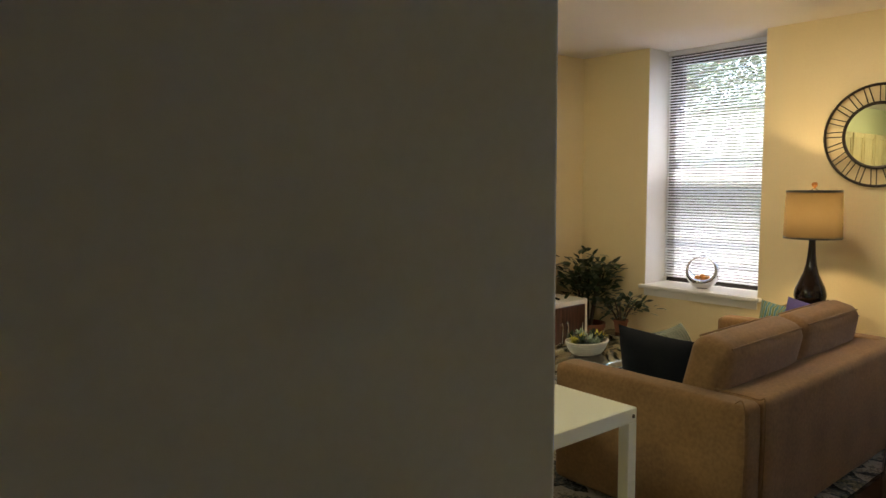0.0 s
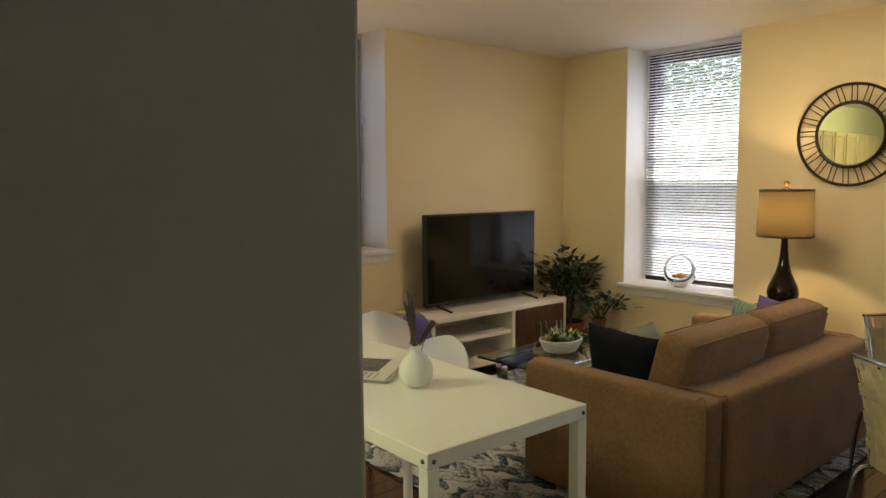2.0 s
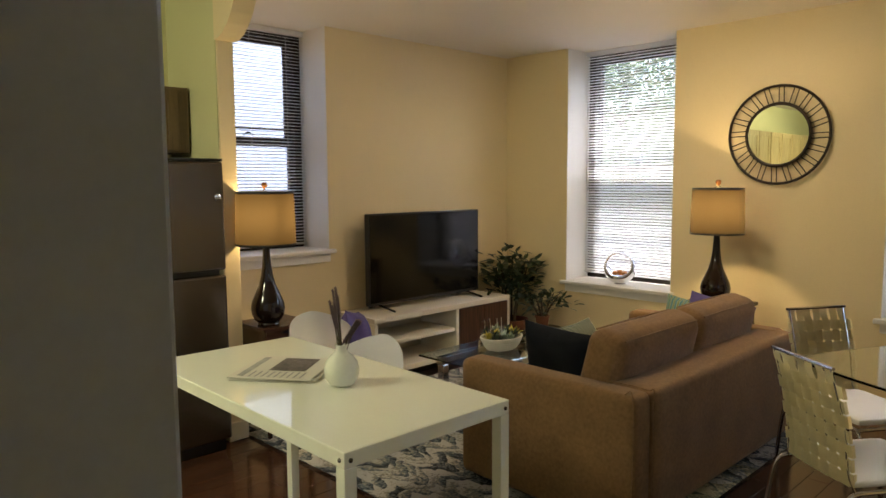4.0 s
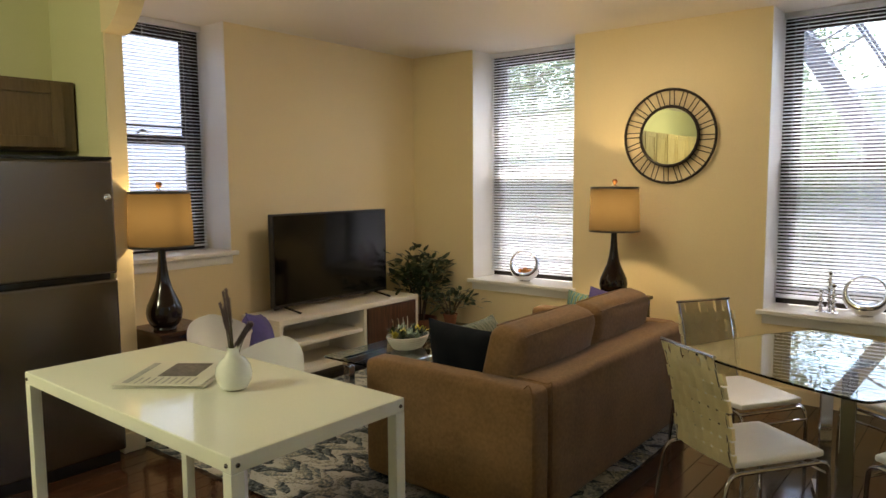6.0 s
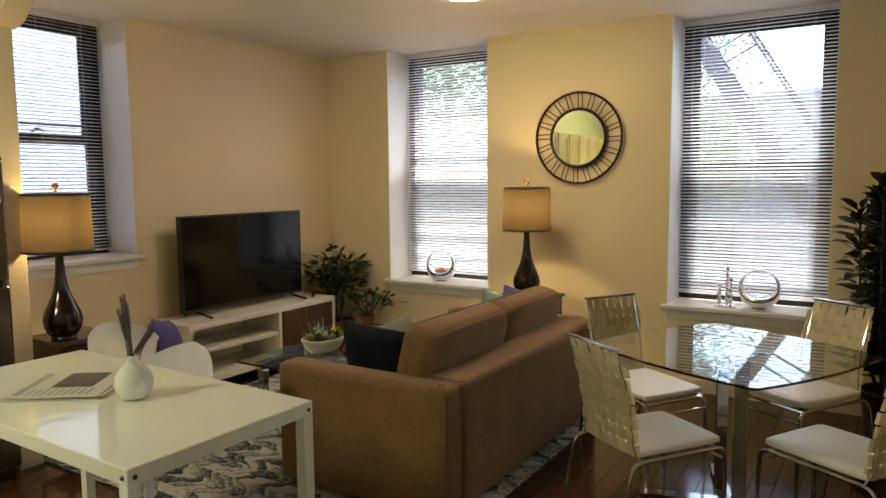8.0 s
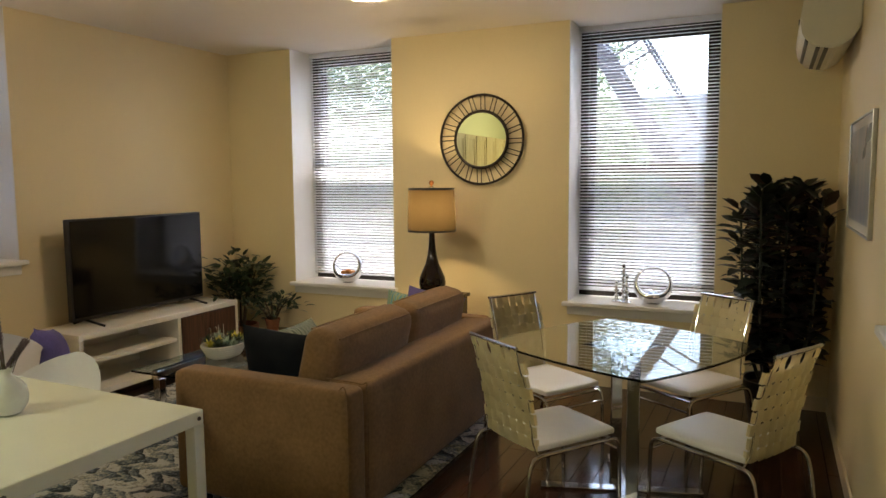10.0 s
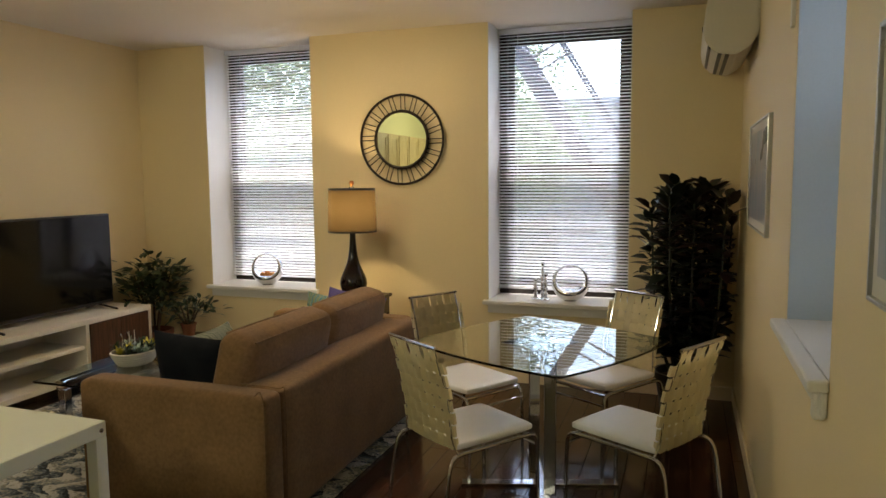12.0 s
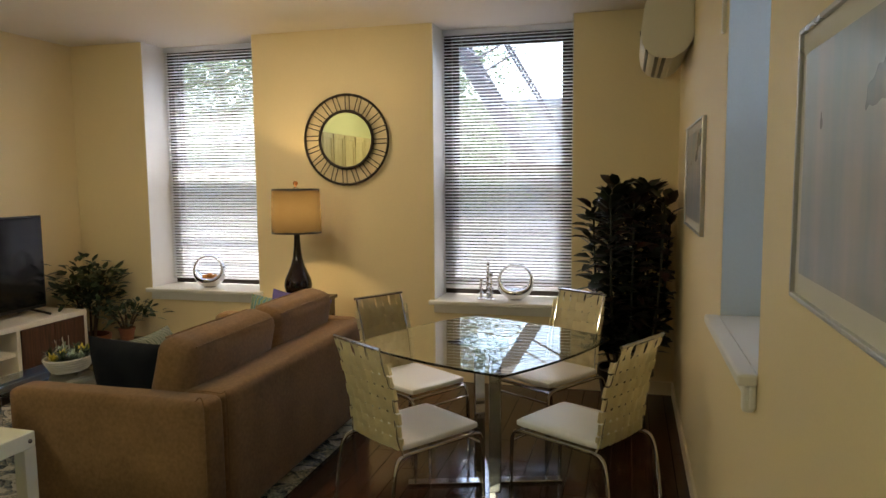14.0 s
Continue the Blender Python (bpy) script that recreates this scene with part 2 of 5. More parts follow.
def pillow(w, h, d, n=12, puff=0.6):
    """A stuffed cushion standing on its edge: w wide, h high, d thick, in the xz plane."""
    bm = bmesh.new()
    sides = []
    for s in (-1, 1):
        grid = []
        for i in range(n + 1):
            row = []
            for j in range(n + 1):
                u, v = 2 * i / n - 1, 2 * j / n - 1
                k = max(0.0, (1 - u ** 4) * (1 - v ** 4)) ** puff
                pinch = 1 - 0.06 * (1 - v * v) * abs(u) ** 3
                pinch2 = 1 - 0.06 * (1 - u * u) * abs(v) ** 3
                wob = 0.006 * noise.noise(Vector((u * 2, v * 2, s + w * 7)))
                row.append(bm.verts.new((u * w / 2 * pinch, s * (d / 2 * k + 0.002) + wob, v * h / 2 * pinch2)))
            grid.append(row)
        sides.append(grid)
        for i in range(n):
            for j in range(n):
                bm.faces.new((grid[i][j], grid[i + 1][j], grid[i + 1][j + 1], grid[i][j + 1]))
    a, b = sides
    rim = [(i, 0) for i in range(n)] + [(n, j) for j in range(n)] + [(i, n) for i in range(n, 0, -1)] + [(0, j) for j in range(n, 0, -1)]
    for q, r in zip(rim, rim[1:] + rim[:1]):
        bm.faces.new((a[q[0]][q[1]], a[r[0]][r[1]], b[r[0]][r[1]], b[q[0]][q[1]]))
    return bm


def puffed(x0, x1, y0, y1, z0, z1, bevel, swell=0.012, cuts=26):
    """An upholstered block: rounded edges and faces that swell and wander a little."""
    tmp = bmesh.new()
    bmesh.ops.create_cube(tmp, size=1)
    bmesh.ops.subdivide_edges(tmp, edges=list(tmp.edges), cuts=cuts, use_grid_fill=True)
    c = Vector(((x0 + x1) / 2, (y0 + y1) / 2, (z0 + z1) / 2))
    half = Vector(((x1 - x0) / 2, (y1 - y0) / 2, (z1 - z0) / 2))
    for v in tmp.verts:
        u = v.co * 2
        q = Vector((u.x * half.x, u.y * half.y, u.z * half.z))
        inner = Vector([max(-half[k] + bevel, min(half[k] - bevel, q[k])) for k in range(3)])
        d = q - inner
        if d.length > 1e-6:
            edge = [1 if abs(d[k]) > 1e-6 else 0 for k in range(3)]
            if sum(edge) > 1:
                d = d.normalized() * bevel
        q = inner + d
        k = (1 - u.x ** 2) * (1 - u.y ** 2) + (1 - u.x ** 2) * (1 - u.z ** 2) + (1 - u.y ** 2) * (1 - u.z ** 2)
        nrm = Vector((u.x if abs(u.x) > 0.999 else 0, u.y if abs(u.y) > 0.999 else 0, u.z if abs(u.z) > 0.999 else 0))
        if nrm.length:
            q += nrm.normalized() * swell * (k + 0.5 * noise.noise((q + c) * 5))
        v.co = c + q
    return tmp


def leaf_into(bm, place, way, up, length, width, curl=0.15):
    """One pointed leaf of six faces, folded along its rib."""
    way = way.normalized()
    side = way.cross(up)
    side = side.normalized() if side.length > 1e-4 else way.orthogonal().normalized()
    nrm = side.cross(way).normalized()
    mid, lft, rgt = [], [], []
    for t, w in ((0.0, 0.04), (0.35, 0.9), (0.7, 0.75), (1.0, 0.03)):
        c = place + way * (length * t) - nrm * (curl * length * t * t)
        mid.append(bm.verts.new(c))
        lft.append(bm.verts.new(c + side * (width * w / 2) + nrm * (0.12 * width * w)))
        rgt.append(bm.verts.new(c - side * (width * w / 2) + nrm * (0.12 * width * w)))
    for i in range(3):
        bm.faces.new((mid[i], mid[i + 1], lft[i + 1], lft[i]))
        bm.faces.new((mid[i + 1], mid[i], rgt[i], rgt[i + 1]))


# ---- large structure ----
XE, YN, YS, ZC = 5.633, 4.392, 0.05, 2.485      # east, north and south wall faces, ceiling
W2, W3 = (2.885, 3.779), (0.68, 1.587)          # openings in the east wall, along y
W1 = (2.985, 3.803)                             # opening in the north wall, along x
Z2, Z3, Z1 = 0.69, 0.675, 1.03                  # heights of their sills
XO, YO = 6.06, 4.78                             # outer faces

bm = bmesh.new()
for y0, y1, z0, z1 in ((-0.37, W3[0], 0, ZC), (W3[0], W3[1], 0, Z3 - 0.028), (W3[1], W2[0], 0, ZC), (W2[0], W2[1], 0, Z2 - 0.028), (W2[1], YO, 0, ZC)):
    box(bm, XE, XO, y0, y1, z0, z1)
wall_east = setting("wall_east", bm, CREAM, "cream painted plaster wall with two deep window openings", "wall")

bm = bmesh.new()
for x0, x1, z0, z1 in ((2.851, W1[0], 0, ZC), (W1[0], W1[1], 0, Z1 - 0.028), (W1[1], XE, 0, ZC)):
    box(bm, x0, x1, YN, YO, z0, z1)
wall_north = setting("wall_north", bm, CREAM, "cream painted plaster wall behind the television", "wall")

NX0, NX1, NZ = 2.775, 3.47, 1.034                # opening in the south wall
bm = bmesh.new()
for x0, x1, z0, z1 in ((-1.7, NX0, 0, ZC), (NX0, NX1, 0, NZ), (NX1, XE, 0, ZC)):
    box(bm, x0, x1, -0.37, YS, z0, z1)
wall_south = setting("wall_south", bm, CREAM, "cream painted wall with a deep window opening", "wall")

bm = block(2.757, 2.850, 3.845, YO, 0, ZC, 0.006)
box(bm, 2.757, 2.850, 1.02, 3.8445, 2.45, ZC)
wall_wing = setting("wall_wing", bm, CREAM, "cream wing wall and beam between kitchen and living room", "wall")
bm = bmesh.new()
arch = [(3.844, 2.182), (3.808, 2.185), (3.752, 2.207), (3.706, 2.243), (3.664, 2.289), (3.631, 2.345), (3.612, 2.415), (3.608, 2.484), (3.844, 2.484)]
ends = [[bm.verts.new((x, y, z)) for y, z in arch] for x in (2.745, 2.860)]
for k in range(len(arch)):
    bm.faces.new((ends[0][k], ends[0][(k + 1) % len(arch)], ends[1][(k + 1) % len(arch)], ends[1][k]))
bm.faces.new(ends[0])
bm.faces.new(ends[1][::-1])
setting("trim", bm, CREAM, "cream plaster corbel where the arch springs", "trim")

setting("wall_kitchen", block(-2.4, 2.752, 4.40, YO, 0, ZC), KITCHEN, "yellow-green kitchen wall above the cabinets", "wall")
setting("wall_kitchen_side", block(-2.5, -2.4, 1.02, YO, 0, ZC), KITCHEN, "plain yellow-green kitchen side wall", "wall")
setting("wall_kitchen_cheek", block(2.752, 2.7565, 3.851, YO, 0, ZC), KITCHEN, "yellow-green kitchen face of the wing wall", "wall")
setting("wall_kitchen_cheek", block(2.752, 2.7565, 1.02, 3.60, 2.449, ZC), KITCHEN, "yellow-green kitchen face of the beam", "wall")
setting("wall_hall", block(-2.5, 1.203, 0.897, 1.02, 0, ZC, 0.004), GREIGE, "greige painted hallway wall, unlit", "wall")
setting("wall_west", block(-1.8, -1.7, -0.37, 1.02, 0, ZC), GREIGE, "plain hallway end wall", "wall")
setting("ceiling", block(-2.5, XO, -0.37, YO, ZC, ZC + 0.15), CEIL, "smooth white painted ceiling", "ceiling")
floor = setting("floor", block(-2.5, XO, -0.37, YO, ZF - 0.15, ZF - 0.004), FLOOR_GAP, "dark stained wooden plank floor", "floor")

# baseboards
bm = bmesh.new()
box(bm, XE - 0.014, XE, YS, YN, ZF, ZF + 0.085, 0.004)
box(bm, 2.855, XE - 0.014, YN - 0.014, YN, ZF, ZF + 0.085, 0.004)
box(bm, 1.2, XE - 0.014, YS, YS + 0.012, ZF, ZF + 0.085, 0.004)
box(bm, 2.747, 2.860, 3.831, 3.845, ZF, ZF + 0.10, 0.004)
box(bm, 2.850, 2.860, 3.845, YN - 0.014, ZF, ZF + 0.10, 0.003)
setting("baseboard", bm, BASE_PAINT, "cream painted baseboard along the walls", "baseboard")


# ---- windows ----
def window(name, width, height, rail, m, label):
    """A double-hung window in a deep reveal; local x runs along the wall, y outwards, z from the sill."""
    w = tagged(thing(name, label, "window", "", m), kind="structure")
    f = 0.055
    frame_bm = bmesh.new()
    box(frame_bm, 0, f, 0.30, 0.37, -0.028, height, 0.004)
    box(frame_bm, width - f, width, 0.30, 0.37, -0.028, height, 0.004)
    box(frame_bm, f, width - f, 0.30, 0.37, height - f, height, 0.004)
    box(frame_bm, f, width - f, 0.30, 0.37, -0.028, f, 0.004)
    fr = part("window_frame", frame_bm, BRONZE, w, "dark bronze window frame")
    for nm, z0, z1, y in (("lower_sash", f, rail + 0.03, 0.315), ("upper_sash", rail - 0.03, height - f, 0.345)):
        s = bmesh.new()
        b = 0.045
        box(s, f, f + b, y, y + 0.025, z0, z1, 0.003)
        box(s, width - f - b, width - f, y, y + 0.025, z0, z1, 0.003)
        box(s, f + b, width - f - b, y, y + 0.025, z1 - b, z1, 0.003)
        box(s, f + b, width - f - b, y, y + 0.025, z0, z0 + b, 0.003)
        sash = part(nm, s, BRONZE, w, "dark bronze sash")
        pane = part("pane", block(f + b, width - f - b, y + 0.010, y + 0.014, z0 + b, z1 - b), PANE, sash)
        pane.visible_shadow = False
    if name != "window_1":
        part("insect_screen", block(f, width - f, 0.378, 0.379, f * 0.5, rail), SCREEN_MESH, w, "fine grey insect mesh")
    else:
        part("storm_rail", block(f, width - f, 0.40, 0.415, rail + 0.085, rail + 0.100, 0.002), BRONZE, w)
    latch = tube(smooth_path([(width / 2 - 0.03, 0.31, rail + 0.035), (width / 2, 0.30, rail + 0.055), (width / 2 + 0.04, 0.31, rail + 0.04)]), 0.006)
    part("latch", latch, BRONZE, w)
    # sill board and apron
    e = 0.012 if name == "window_4" else 0.03
    s = block(-e, width + e, -0.045, -0.001, -0.028, 0.0, 0.006)
    box(s, 0.001, width - 0.001, -0.001, 0.299, -0.027, 0.0)
    box(s, 0.0, width, -0.014, -0.001, -0.085, -0.0285, 0.004)
    part("window_sill", s, TRIM, w, "white painted sill board")
    return w


def blind(m, width, top, bottom, step, tilt, label, group):
    """A venetian blind: headrail, slats, ladder cords, bottom rail."""
    b = thing("venetian_blind", label, "blind", group, m)
    part("headrail", block(0.006, width - 0.006, 0.245, 0.285, top - 0.035, top - 0.002, 0.003), SLAT, b)
    proto = bmesh.new()
    n = 4
    rows = []
    for k in range(n + 1):
        u = k / n - 0.5
        rows.append([proto.verts.new((x, u * 0.025, -0.0025 * (4 * u * u))) for x in (0.008, width - 0.008)])
    for a, c in zip(rows, rows[1:]):
        proto.faces.new((a[0], a[1], c[1], c[0]))
    bmesh.ops.solidify(proto, geom=list(proto.faces), thickness=0.0006)
    first = part("slat", proto, SLAT, b, "", True)
    count = int((top - 0.05 - bottom) / step)
    for k in range(count):
        s = first if k == 0 else first.copy()
        if k:
            scene.collection.objects.link(s)
        s.location = (0, 0.265, top - 0.05 - k * step)
        s.rotation_euler = (radians(tilt + random.uniform(-0.5, 0.5)), radians(random.uniform(-0.06, 0.06)), 0)
    part("bottom_rail", block(0.008, width - 0.008, 0.252, 0.278, bottom, bottom + 0.012, 0.003), SLAT, b)
    for x in (0.14, width / 2, width - 0.14):
        part("ladder_cord", tube([(x, 0.251, top - 0.03), (x, 0.251, bottom + 0.01)], 0.0011, 5), SLAT, b)
    return b


def east(y_hi, z):
    """The pose of an opening in the east wall: x runs towards smaller y, y outwards."""
    return pose(XE, y_hi, z, 0, 0, -90)


window("window_2", W2[1] - W2[0], ZC - Z2, 0.865, east(W2[1], Z2), "double-hung window with dark bronze frame in a deep white reveal")
window("window_3", W3[1] - W3[0], ZC - Z3, 0.865, east(W3[1], Z3), "double-hung window looking onto a fire escape")
window("window_1", W1[1] - W1[0] , ZC - Z1, 0.715, pose(W1[0], YN, Z1), "double-hung window with dark bronze frame beside the kitchen")
blind(east(W2[1], Z2), W2[1] - W2[0], ZC - Z2, 0.04, 0.0215, 32, "white slatted blind lowered over the window, partly closed", "window blinds")
blind(east(W3[1], Z3), W3[1] - W3[0], ZC - Z3, 0.04, 0.0215, 24, "white slatted blind lowered before the fire escape", "window blinds")
blind(pose(W1[0], YN, Z1), W1[1] - W1[0], ZC - Z1, 0.02, 0.0215, 15, "white slatted blind with open slats", "window blinds")

# white plaster reveals of the openings, a thin skin over the wall's cheeks
for lo, hi, z in ((*W2, Z2), (*W3, Z3)):
    for y0 in (lo, hi - 0.004):
        setting("reveal", block(XE + 0.002, XE + 0.299, y0, y0 + 0.004, z, ZC), TRIM, "white painted cheek of a window opening", "window reveal")
setting("reveal", block(W1[1] - 0.004, W1[1], YN + 0.002, YN + 0.299, Z1, ZC), TRIM, "white painted cheek of the window opening", "window reveal")

# south window: its far cheek and sill come into view
window("window_4", NX1 - NX0, ZC - NZ - 0.012, 0.62, pose(NX1, YS, NZ + 0.012, 0, 0, 180), "double-hung window in a deep pale grey opening")
# unseen blind, added only to dim the daylight from this window
blind(pose(NX1, YS, NZ + 0.012, 0, 0, 180), NX1 - NX0, ZC - NZ - 0.012, 0.03, 0.0205, 14, "unseen white slatted blind added to temper the side window's light", "window blinds")
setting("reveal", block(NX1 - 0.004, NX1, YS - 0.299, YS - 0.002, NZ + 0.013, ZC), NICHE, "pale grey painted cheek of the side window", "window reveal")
bm = block(NX0 + 0.015, NX0 + 0.045, YS, YS + 0.028, NZ - 0.085, NZ - 0.0165, 0.008)
setting("trim", bm, TRIM, "small white bracket under the sill", "trim")


# ---- sofa, cushions, rug ----
sofa = thing("sofa", "tan microsuede sofa with two loose back cushions on the rug", "sofa")
SX0, SX1, SY0, SY1, SB, SA = 3.285, 4.95, 1.80, 2.68, ZF + 0.032, 0.135
part("armrest", puffed(SX0, SX0 + SA, SY0, SY1, SB, 0.683, 0.030, 0.006, 34), SOFA, sofa, "", True)
part("armrest", puffed(SX1 - SA, SX1, SY0 + 0.06, SY1 + 0.06, SB, 0.685, 0.030, 0.006, 34), SOFA, sofa, "", True)
part("back", puffed(SX0 + SA + 0.002, SX1 - 0.012, SY0 - 0.006, SY0 + 0.20, SB + 0.002, 0.680, 0.028, 0.009, 34), SOFA, sofa, "", True)
part("seat_base", puffed(SX0 + SA + 0.002, SX1 - SA - 0.002, SY0 + 0.202, SY1 - 0.03, SB, 0.30, 0.02, 0.004), SOFA, sofa, "", True)
mid = (SX0 + SX1) / 2
for x0, x1 in ((SX0 + SA + 0.004, mid - 0.003), (mid + 0.003, SX1 - SA - 0.004)):
    part("seat_cushion", puffed(x0, x1, SY0 + 0.22, SY1 + 0.01, 0.302, 0.465, 0.045, 0.012), SOFA, sofa, "", True)
for x0, x1, dz, lean in ((3.435, 4.150, 0.0, 14), (4.158, 4.835, -0.008, 12)):
    wd, hh = (x1 - x0) / 2, 0.425 + dz
    bm = puffed(-wd, wd, -0.088, 0.088, 0.0, hh, 0.062, 0.010, 34)
    for v in bm.verts:
        # the filling sags: the top edge dips between its corners and the face bellies out
        v.co.z -= 0.003 * (1 - (v.co.x / wd) ** 2) * max(0.0, v.co.z / hh) ** 2
        v.co.y -= 0.012 * math.sin(math.pi * min(max(v.co.z / hh, 0), 1)) * (1 - (v.co.x / wd) ** 2)
    c = part("back_cushion", bm, SOFA, sofa, "", True)
    c.matrix_basis = pose((x0 + x1) / 2, SY0 + 0.325, 0.452, lean, 0, 0)
    w = wd - 0.05
    for side_y in (-0.070, 0.070):
        part("piping", tube(smooth_path([(-w, side_y, hh - 0.013), (-w * 0.4, side_y, hh - 0.011), (w * 0.4, side_y, hh - 0.011), (w, side_y, hh - 0.013)], 4), 0.0038, 6), SOFA, c)
for x in (SX0 + 0.07, SX1 - 0.07):
    for y in (SY0 + 0.10, SY1 - 0.07):
        part("leg", lathe([(0.028, ZF + 0.012), (0.030, SB + 0.006)], 14, (x, y, 0)), BLACK, sofa, "dark wooden foot", True)
for y0, y1 in ((SY0 - 0.005, SY0 + 0.19),):
    part("seam", tube(smooth_path([(SX0 + SA + 0.001, y0, SB + 0.03), (SX0 + SA + 0.001, y0 - 0.003, 0.645), (SX0 + SA + 0.001, y0 + 0.03, 0.682), (SX0 + SA + 0.001, y1, 0.686)]), 0.003, 6), SOFA, sofa)
part("seam", tube(smooth_path([(SX0 + 0.010, SY0 + 0.008, SB + 0.03), (SX0 + 0.009, SY0 + 0.007, 0.66), (SX0 + 0.02, SY0 + 0.05, 0.684)]), 0.0025, 6), SOFA, sofa)


def cloth_pattern(name, a, b, c, scale=26.0):
    """A woven cloth with wavy bands in three colours."""
    m = material(name, a, 0.9, 0, 0.1, 10, 220, 0.3, 0.2)
    n, l = m.node_tree.nodes, m.node_tree.links
    co, wv, rp = n.new("ShaderNodeTexCoord"), n.new("ShaderNodeTexWave"), n.new("ShaderNodeValToRGB")
    wv.inputs["Scale"].default_value, wv.inputs["Distortion"].default_value, wv.inputs["Detail"].default_value = scale, 5, 1.5
    l.new(co.outputs["Object"], wv.inputs["Vector"])
    l.new(wv.outputs["Fac"], rp.inputs["Fac"])
    rp.color_ramp.interpolation = "CONSTANT"
    for k, (pos, col) in enumerate(((0.0, a), (0.4, b), (0.75, c))):
        e = rp.color_ramp.elements[k] if k < 2 else rp.color_ramp.elements.new(pos)
        e.position, e.color = pos, (*col, 1)
    hsv = next(k for k in n if k.bl_idname == "ShaderNodeHueSaturation")
    l.new(rp.outputs["Color"], hsv.inputs["Color"])
    return m


TEAL = cloth_pattern("teal_leaf_cloth", (0.08, 0.19, 0.22), (0.38, 0.44, 0.38), (0.14, 0.18, 0.06), 14)
SAGE = cloth_pattern("sage_patterned_cloth", (0.08, 0.10, 0.07), (0.32, 0.33, 0.25), (0.14, 0.16, 0.12), 10)
PURPLE = material("purple_velvet", (0.10, 0.08, 0.24), 0.8, 0, 0.3, 12, 200, 0.3, 0.3)


def scatter_cushion(m, mat, label, w=0.46, h=0.46, d=0.15):
    c = part("cushion", pillow(w, h, d), mat, None, "", True)
    c.matrix_world = m
    return tagged(c, label, "cushion", "loose cushions")


scatter_cushion(pose(3.645, 2.36, 0.625, -13, 0, 80), NAVY, "navy blue square cushion leaning in the sofa's corner", 0.46, 0.40, 0.16)
scatter_cushion(pose(3.98, 2.50, 0.59, -24, 0, 4), SAGE, "sage green patterned cushion on the sofa seat", 0.38, 0.36, 0.12)
scatter_cushion(pose(4.745, 2.29, 0.62, -14, 8, -80), TEAL, "teal and cream leaf-patterned cushion against the sofa's arm", 0.36, 0.38, 0.12)
scatter_cushion(pose(4.735, 2.16, 0.66, -16, 12, -74), PURPLE, "dark purple cushion on the sofa", 0.34, 0.36, 0.12)

# rug: a woven ground with a zigzag of raised strokes
RUG = bpy.data.materials.new("grey_blue_zigzag_rug")
RUG.use_nodes = True
n, l = RUG.node_tree.nodes, RUG.node_tree.links
p = n["Principled BSDF"]
p.inputs["Roughness"].default_value, p.inputs["Specular IOR Level"].default_value = 0.95, 0.1
co = n.new("ShaderNodeTexCoord")
sep = n.new("ShaderNodeSeparateXYZ")
l.new(co.outputs["Object"], sep.inputs[0])
warp = n.new("ShaderNodeTexNoise")
warp.inputs["Scale"].default_value, warp.inputs["Detail"].default_value = 7, 6
l.new(co.outputs["Object"], warp.inputs["Vector"])


def calc(op, a, b=None, c=None):
    k = n.new("ShaderNodeMath")
    k.operation = op
    for i, v in enumerate((a, b, c)):
        if v is None:
            continue
        if isinstance(v, (int, float)):
            k.inputs[i].default_value = v
        else:
            l.new(v, k.inputs[i])
    return k.outputs[0]


zig = calc("PINGPONG", calc("ADD", sep.outputs["X"], 5.0), 0.10)
band = calc("ADD", calc("MULTIPLY", sep.outputs["Y"], 15.0), calc("MULTIPLY", zig, 17.0))
band = calc("ADD", band, calc("MULTIPLY", warp.outputs["Fac"], 3.4))
saw = calc("FRACT", band)
row = calc("FLOOR", band)
cellx = calc("FLOOR", calc("MULTIPLY", sep.outputs["X"], 15.0))
wn2 = n.new("ShaderNodeTexWhiteNoise")
wn2.noise_dimensions = "2D"
cv = n.new("ShaderNodeCombineXYZ")
l.new(row, cv.inputs[0])
l.new(cellx, cv.inputs[1])
l.new(cv.outputs[0], wn2.inputs["Vector"])
mixv = calc("ADD", calc("MULTIPLY", saw, 0.32), calc("MULTIPLY", wn2.outputs["Value"], 0.68))
rp = n.new("ShaderNodeValToRGB")
rp.color_ramp.elements[0].color, rp.color_ramp.elements[1].color = (0.06, 0.07, 0.08, 1), (0.74, 0.73, 0.70, 1)
rp.color_ramp.elements[0].position, rp.color_ramp.elements[1].position = 0.10, 0.66
for pos, col in ((0.30, (0.17, 0.20, 0.24, 1)), (0.44, (0.36, 0.39, 0.41, 1)), (0.55, (0.42, 0.39, 0.30, 1))):
    e = rp.color_ramp.elements.new(pos)
    e.color = col
fuzz = n.new("ShaderNodeTexNoise")
fuzz.inputs["Scale"].default_value = 85
l.new(co.outputs["Object"], fuzz.inputs["Vector"])
l.new(calc("ADD", mixv, calc("MULTIPLY", calc("SUBTRACT", fuzz.outputs["Fac"], 0.5), 1.15)), rp.inputs["Fac"])
tint = n.new("ShaderNodeTexNoise")
tint.inputs["Scale"].default_value = 2.2
l.new(co.outputs["Object"], tint.inputs["Vector"])
mx = n.new("ShaderNodeMix")
mx.data_type, mx.blend_type = "RGBA", "MULTIPLY"
mx.inputs["B"].default_value = (0.95, 0.85, 0.40, 1)
l.new(calc("MULTIPLY", calc("GREATER_THAN", tint.outputs["Fac"], 0.60), 0.45), mx.inputs["Factor"])
l.new(rp.outputs["Color"], mx.inputs["A"])
l.new(mx.outputs["Result"], p.inputs["Base Color"])
bp = n.new("ShaderNodeBump")
bp.inputs["Strength"].default_value, bp.inputs["Distance"].default_value = 0.6, 0.006
